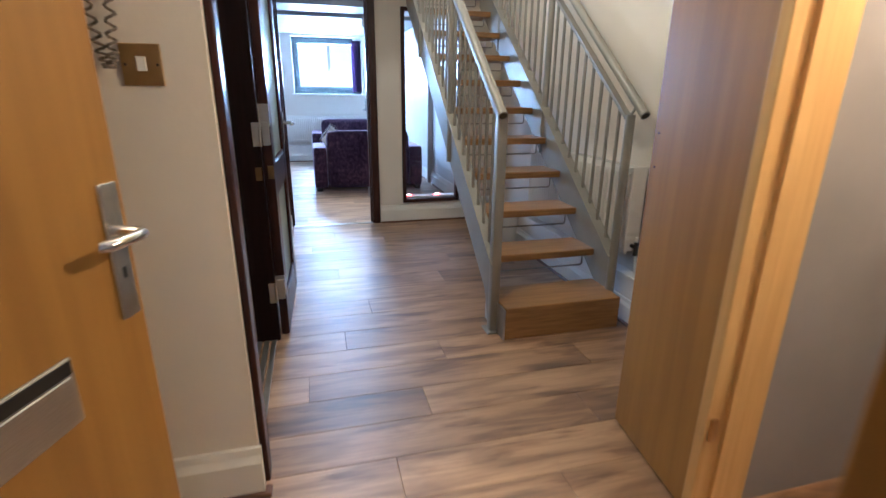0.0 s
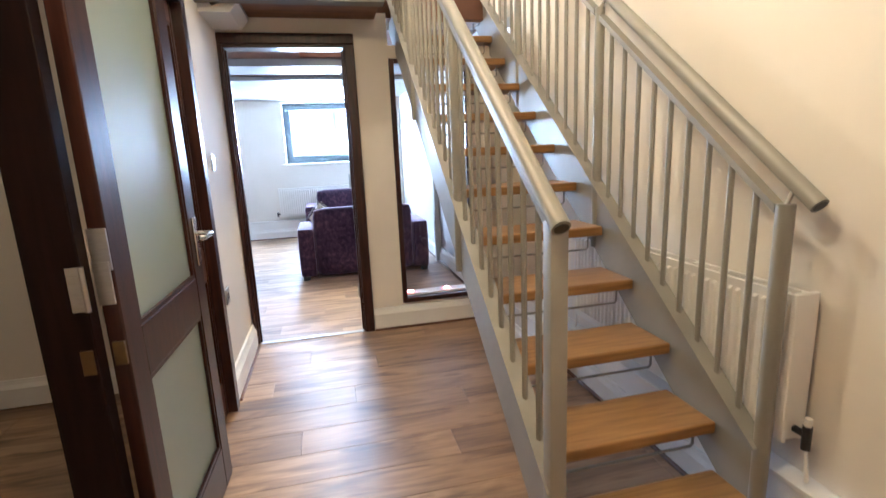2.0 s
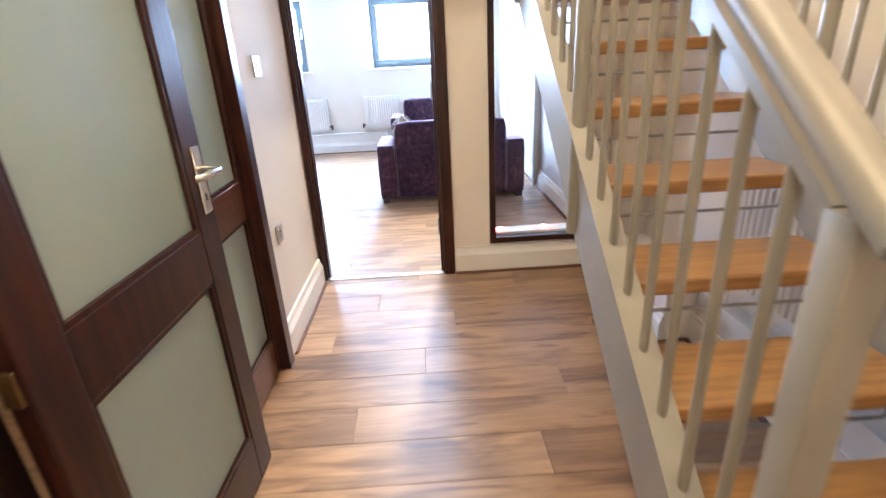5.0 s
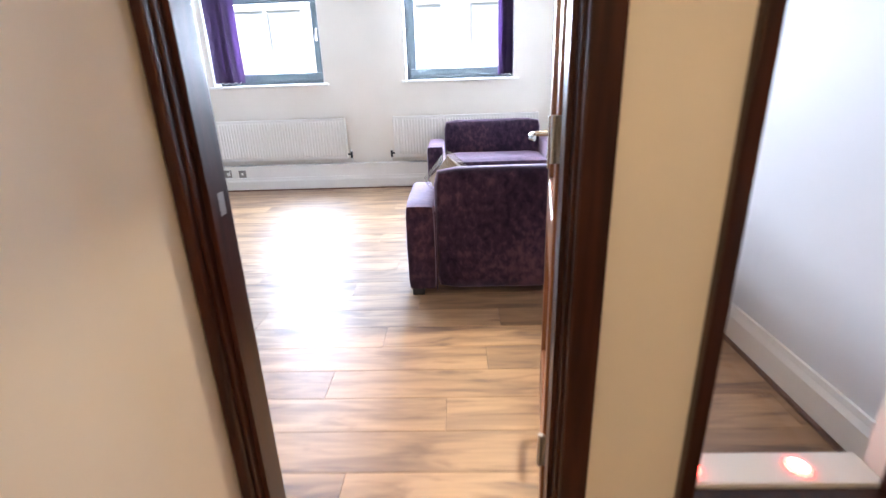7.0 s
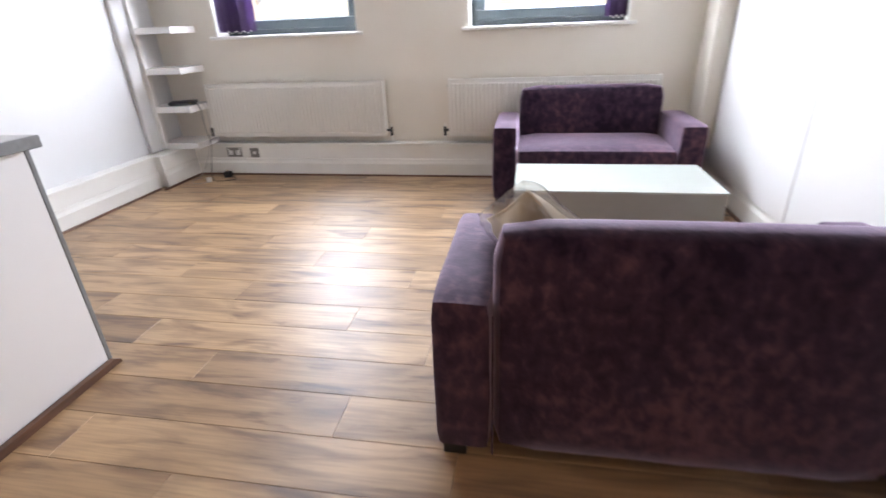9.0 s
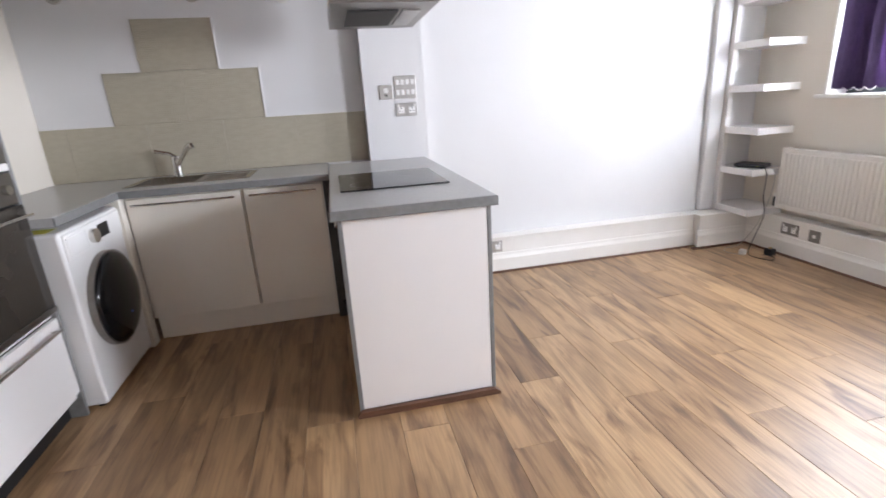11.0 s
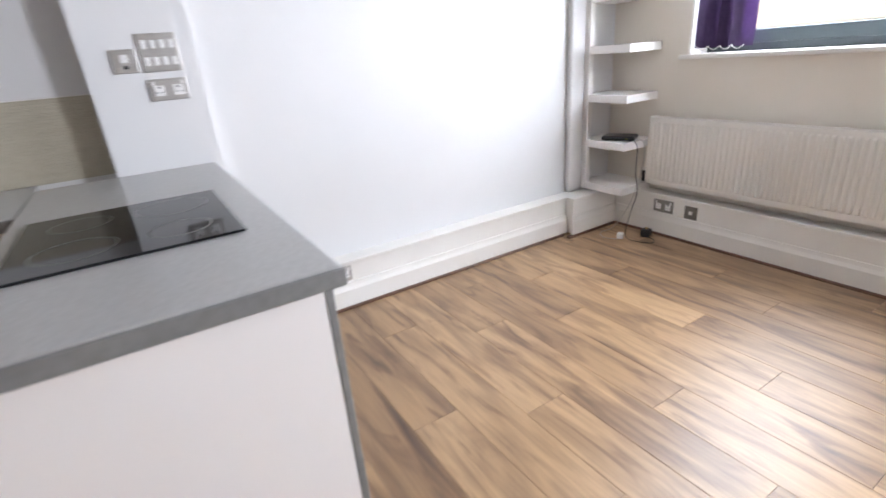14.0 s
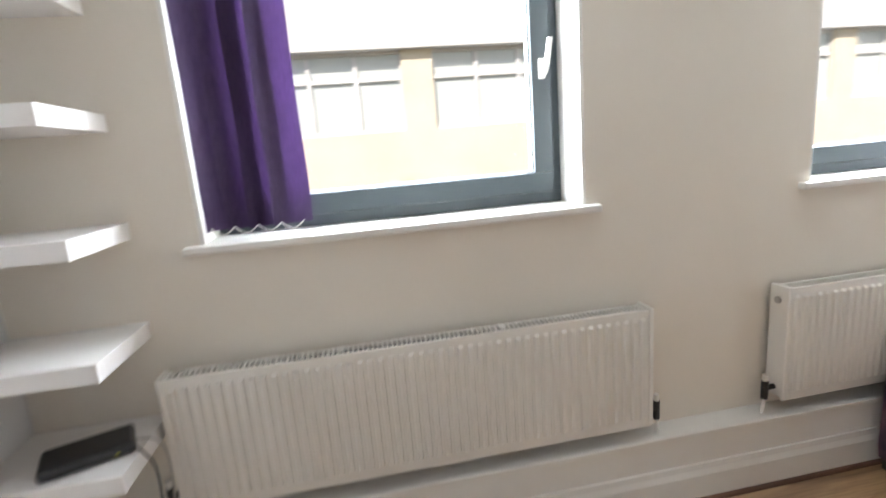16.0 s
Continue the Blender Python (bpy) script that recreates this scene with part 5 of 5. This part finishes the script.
part("detergent_drawer", box(-0.20, -0.03, 0.0075, 0.010, 0.735, 0.82, 0.003), M_APPLIANCE, wm)
part("sticker", box(-0.12, -0.03, -0.16, -0.06, 0.8502, 0.8512), M_YELLOW, wm, "yellow-green energy sticker")
part("indicator", box(-0.305, -0.295, 0.068, 0.0725, 0.355, 0.362), M_BLUE, dd)

# worktop: L-shaped run and the peninsula
wt = thing("worktop", "grey laminate worktop running round the kitchen", "worktop")
SX0, SX1, SY0, SY1 = -2.50, -2.16, 5.86, 6.52
part("slab", boxes((-2.62, -2.03, 6.52, 6.985, 0.88, 0.918), (-2.62, -1.39, 5.30, 5.86, 0.88, 0.918), (-2.62, SX0, 5.86, 6.52, 0.88, 0.918), (SX1, -2.03, 5.86, 6.52, 0.88, 0.918)), M_WORKTOP, wt)
part("front_edge", boxes((-2.03, -2.022, 5.868, 6.985, 0.879, 0.916), (-2.022, -1.39, 5.86, 5.868, 0.879, 0.916)), M_WORK_EDGE, wt)
pw = thing("peninsula_worktop", "grey laminate peninsula worktop", "worktop")
part("slab", box(-2.49, -0.938, 6.99, 7.650, 0.880, 0.920, 0.006), M_WORKTOP, pw)
part("front_edge", box(-0.9375, -0.928, 6.988, 7.652, 0.879, 0.919, 0.004), M_WORK_EDGE, pw)

sk = thing("sink", "stainless inset sink with a drainer", "sink")
bm = bmesh.new()
for b in ((SX0 + 0.004, SX1 - 0.004, 5.88, 6.22, 0.765, 0.771), (SX0 + 0.004, SX0 + 0.010, 5.88, 6.22, 0.771, 0.919), (SX1 - 0.010, SX1 - 0.004, 5.88, 6.22, 0.771, 0.919), (SX0 + 0.010, SX1 - 0.010, 5.88, 5.886, 0.771, 0.919), (SX0 + 0.010, SX1 - 0.010, 6.214, 6.22, 0.771, 0.919)):
    bx(bm, *b)
part("bowl", bm, M_SINK, sk)
bm = bmesh.new()
bx(bm, SX0, SX1, 6.22, 6.516, 0.90, 0.914)
for k in range(6):
    bx(bm, SX0 + 0.04 + k * 0.045, SX0 + 0.052 + k * 0.045, 6.25, 6.49, 0.914, 0.917)
part("drainer", bm, M_SINK, sk)
part("rim", boxes((SX0 - 0.015, SX0 + 0.010, 5.85, 6.53, 0.9182, 0.922), (SX1 - 0.010, SX1 + 0.015, 5.85, 6.53, 0.9182, 0.922), (SX0 + 0.010, SX1 - 0.010, 5.85, 5.885, 0.9182, 0.922), (SX0 + 0.010, SX1 - 0.010, 6.5, 6.53, 0.9182, 0.922)), M_CHROME, sk, "bright rolled rim")
tp = thing("mixer_tap", "chrome mixer tap with a side lever", "tap", (-2.515, 6.05, 0.9215))
bm = bmesh.new()
tube(bm, [(0, 0, 0), (0, 0, 0.015), (0, 0, 0.11), (0, 0, 0.125)], 0.028, 18)
part("body", bm, M_CHROME, tp, smooth=True)
bm = bmesh.new()
tube(bm, [(0, 0, 0.06), (0.05, 0.05, 0.12), (0.10, 0.10, 0.175), (0.125, 0.125, 0.195), (0.145, 0.145, 0.195), (0.15, 0.15, 0.178)], 0.015, 12)
part("spout", bm, M_CHROME, tp, smooth=True)
bm = bmesh.new()
tube(bm, [(0, 0, 0.12), (-0.0, -0.03, 0.145), (0.01, -0.11, 0.165)], 0.012, 10)
part("lever", bm, M_CHROME, tp, smooth=True)

# base cabinets under the sink
for y0, y1 in ((5.885, 6.482), (6.500, 6.935)):
    c = thing("base_cabinet", "cream base cabinet with a chrome bar handle", "cabinet", group="kitchen base cabinets")
    part("body", box(-2.60, -2.072, y0 - 0.008, y1 + 0.006, 0.15, 0.878), M_CREAM_DOOR, c)
    d = part("door", box(-2.07, -2.05, y0, y1, 0.155, 0.865, 0.003), M_CREAM_DOOR, c)
    bar_handle(d, (-2.05, y0 + 0.03, 0.835), (-2.05, y1 - 0.03, 0.835), (0.028, 0, 0))
solid("plinth", box(-2.13, -2.10, 5.885, 6.985, 0.002, 0.148, 0.002, 1), M_CREAM_DOOR, "cream kitchen plinth board", "plinth")

fp = thing("filler_panel", "cream filler panel beside the washing machine", "panel")
part("board", box(-2.068, -1.992, 5.800, 5.876, 0.002, 0.878, 0.002, 1), M_CREAM_DOOR, fp)
# the gap by the peninsula: its shade is a dark board, plus a bracket
cp = thing("corner_post", "dark board standing in for the shaded gap beside the peninsula", "post")
part("board", box(-2.062, -2.045, 6.945, 7.032, 0.002, 0.878, 0.002, 1), M_SLOT, cp)
part("bracket", box(-2.044, -2.020, 6.975, 7.005, 0.045, 0.115, 0.003), M_BLACK, cp, "small black bracket")

isl = thing("kitchen_island", "white-ended kitchen peninsula with grey edges", "cabinet")
part("end_panel", box(-0.985, -0.965, 7.03, 7.612, 0.03, 0.879, 0.002, 1), M_GLOSS_WHITE, isl)
part("edge_strip", box(-0.987, -0.963, 7.612, 7.630, 0.0, 0.879, 0.002, 1), M_WORK_EDGE, isl, "grey corner strip")
part("edge_strip", box(-0.987, -0.963, 7.012, 7.030, 0.0, 0.879, 0.002, 1), M_WORK_EDGE, isl, "grey corner strip")
part("body", box(-2.06, -0.987, 7.06, 7.625, 0.0, 0.878), M_WORK_EDGE, isl)
part("door", box(-1.58, -1.0, 7.035, 7.058, 0.155, 0.86, 0.003), M_CREAM_DOOR, isl)
part("door", box(-2.02, -1.59, 7.035, 7.058, 0.155, 0.86, 0.003), M_CREAM_DOOR, isl)
bar_handle(isl, (-1.54, 7.035, 0.835), (-1.04, 7.035, 0.835), (0, -0.028, 0))
part("floor_beading", prism(bmesh.new(), [(7.0, 0.0), (7.645, 0.0), (7.645, 0.012), (7.62, 0.03), (7.02, 0.03), (7.0, 0.012)], "x", -0.963, -0.942), M_BEAD, isl, "brown beading along the foot")
hb = thing("hob", "black glass hob set in the peninsula", "hob")
part("glass", box(-1.86, -1.315, 7.04, 7.545, 0.9205, 0.927, 0.002, 1), M_BLACK_GLASS, hb)
for x, y, r in ((-1.72, 7.18, 0.075), (-1.46, 7.18, 0.09), (-1.72, 7.41, 0.10), (-1.46, 7.41, 0.075)):
    bm = bmesh.new()
    bmesh.ops.create_circle(bm, cap_ends=False, segments=40, radius=r)
    g = bmesh.ops.extrude_edge_only(bm, edges=bm.edges[:])
    for v in g["geom"]:
        if isinstance(v, bmesh.types.BMVert):
            v.co *= 0.975
    for v in bm.verts:
        v.co += Vector((x, y, 0.9274))
    part("cooking_zone", bm, M_SOCKET, hb, "thin grey ring")

# cooker hood hanging over the hob
hd = thing("cooker_hood", "white boxed cooker hood with a steel underside", "cooker hood")
part("casing", box(-1.95, -1.28, 7.10, 7.56, 1.76, UP - 0.001, 0.003), M_GLOSS_WHITE, hd)
part("skirt", prism(bmesh.new(), [(7.085, 1.755), (7.60, 1.755), (7.60, 1.735), (7.53, 1.68), (7.085, 1.68)], "x", -1.97, -1.26), M_STAINLESS, hd, "stainless underside")
part("filter", box(-1.83, -1.42, 7.16, 7.38, 1.672, 1.6805), M_SLOT, hd, "dark mesh filter")
part("light", box(-1.83, -1.42, 7.40, 7.48, 1.672, 1.6805), M_SOCKET, hd, "strip of hood lamps")
for z in (1.80,):
    bm = bmesh.new()
    tube(bm, [(-1.255, 7.12, z), (-1.225, 7.12, z), (-1.225, 7.12, z + 0.16), (-1.255, 7.12, z + 0.16)], 0.006, 8)
    tube(bm, [(-1.285, 7.12, z), (-1.25, 7.12, z)], 0.005, 8)
    tube(bm, [(-1.285, 7.12, z + 0.16), (-1.25, 7.12, z + 0.16)], 0.005, 8)
    part("handle", bm, M_CHROME, hd, smooth=True)

# bulkhead with round vents above the tiles
bk = setting("wall_bulkhead", prism(bmesh.new(), [(5.292, 1.252), (5.708, 1.252), (5.708, 1.562), (5.928, 1.562), (5.928, 1.862), (6.387, 1.862), (6.387, 1.562), (6.622, 1.562), (6.622, 1.252), (7.268, 1.252), (7.268, UP - 0.03), (5.292, UP - 0.03)], "x", -2.629, -2.622), M_WHITE_WALL, "white wall boarding stepped round the kitchen tiles", "wall board")
for y, r in ((5.56, 0.042), (6.30, 0.042), (6.83, 0.055), (7.03, 0.040)):
    v = thing("ceiling_spot" if r < 0.05 else "extractor_vent", "small round chrome spotlight in the bulkhead" if r < 0.05 else "round cream extractor vent in the bulkhead", "spotlight" if r < 0.05 else "vent", (-2.622, y, 1.985))
    bm = bmesh.new()
    tube(bm, [(0, 0, 0), (0.008, 0, 0), (0.010, 0, 0)], r, 28)
    part("rim", bm, M_SOCKET if r < 0.05 else M_TRIM, v, smooth=True)
    bm = bmesh.new()
    tube(bm, [(0.010, 0, 0), (0.014, 0, 0)], r * 0.6, 24)
    part("centre", bm, M_STAINLESS if r < 0.05 else M_WALL, v, smooth=True)

# ---- outside ----
solid("ground", box(-300, 300, 10.8, 900, -7.2, -7.0), M_ASPHALT, "grey asphalt street and distance", "ground", "structure")
ob = thing("office_building", "cream rendered office block across the street", "building")
FY = 25.0
part("wall", boxes((-40, 40, FY, FY + 9, -7, 2.1), (-40, 40, FY + 0.35, FY + 9, 2.1, 4.6)), M_FACADE, ob)
part("roof_band", box(-40, 40, FY - 0.3, FY + 9, 4.6, 6.0), M_FACADE2, ob, "white fascia band")
part("upper_storey", box(-40, 40, FY + 1.0, FY + 9, 6.0, 8.2), M_FACADE2, ob)
part("parapet", box(-40, 40, FY + 0.8, FY + 9, 8.2, 8.6), M_FACADE, ob)
for k in range(-6, 7):
    x = k * 5.4 + 0.8
    part("pier", box(x - 0.5, x + 0.5, FY, FY + 0.36, 2.1, 4.6), M_FACADE, ob)
    for j in range(3):
        a = x + 0.5 + j * 1.4667
        w = part("window", box(a + 0.05, a + 1.417, FY + 0.22, FY + 0.30, 2.15, 4.55), M_PANE, ob)
        bm = bmesh.new()
        for q in ((a, a + 0.07, 2.1, 4.6), (a + 1.397, a + 1.467, 2.1, 4.6), (a + 0.07, a + 1.397, 2.1, 2.2), (a + 0.07, a + 1.397, 3.7, 3.8), (a + 0.07, a + 1.397, 4.5, 4.6)):
            bx(bm, q[0], q[1], FY + 0.12, FY + 0.21, q[2], q[3])
        part("frame", bm, M_FACADE2, w, "white frame")

# ---- wall tiles and floor boards ----
tile_cache = {}
TX = -2.63


def tile(parent, y0, y1, z0, z1):
    key = (round(y1 - y0, 3), round(z1 - z0, 3))
    if key not in tile_cache:
        tile_cache[key] = mesh_of("tile", box(0, 0.010, 0, key[0], 0, key[1], 0.0015, 1), M_TILE)
    o = new("tile", tile_cache[key])
    o.parent = parent
    o.location = (TX + 0.004, y0, z0)


sp = setting("wall_splashback", boxes((TX, TX + 0.004, 5.29, 7.27, 0.918, 1.25), (TX, TX + 0.004, 5.71, 6.62, 1.25, 1.56), (TX, TX + 0.004, 5.93, 6.385, 1.56, 1.86)), M_GROUT, "stepped splashback of beige ribbed tiles", "splashback")
TW, G = 0.457, 0.002
for lo, hi, z0, z1, first in ((5.292, 7.268, 0.921, 1.248, 4.980), (5.712, 6.618, 1.253, 1.558, 5.70), (5.932, 6.383, 1.563, 1.858, 5.93)):
    for k in range(6):
        a, b = max(first + k * TW, lo), min(first + (k + 1) * TW - G, hi)
        if b - a > 0.02:
            tile(sp, a, b, z0, z1)

for y, z0, z1 in ((6.384, 1.560, 1.866), (6.619, 1.250, 1.560)):
    part("edge_trim", box(TX + 0.0042, TX + 0.019, y, y + 0.007, z0, z1, 0.001, 1), M_GLOSS_WHITE, sp, "white edge trim")
for y0, y1, z in ((5.93, 6.384, 1.8585), (5.712, 5.93, 1.5585), (6.391, 6.619, 1.5585), (5.30, 5.71, 1.2485), (6.626, 7.266, 1.2485)):
    part("edge_trim", box(TX + 0.0042, TX + 0.0155, y0, y1, z, z + 0.004, 0.001, 1), M_GLOSS_WHITE, sp, "white edge trim")

plank_cache = {}
rng = random.Random(11)
PW, PL = 0.1955, 1.29
row = 0
y = 3.461 - 12 * PW
shifts = [0.0, 0.43, 0.86, 0.2, 0.64, 1.05, 0.33, 0.78, 0.1, 0.55]
while y < 10.5:
    x = -2.88 - shifts[row % 10] - rng.uniform(0, 0.12)
    while x < 2.28:
        a, b = max(x, -2.88), min(x + PL, 2.28)
        if b - a > 0.03:
            w = round(b - a, 2)
            if w not in plank_cache:
                plank_cache[w] = mesh_of("plank", box(0.0005, w - 0.0005, 0.0005, PW - 0.0005, -0.009, 0.0, 0.0013, 1), M_PLANK)
            p = new("plank", plank_cache[w])
            p.parent = floor
            p.location = (a, y, 0)
        x += PL
    y += PW
    row += 1
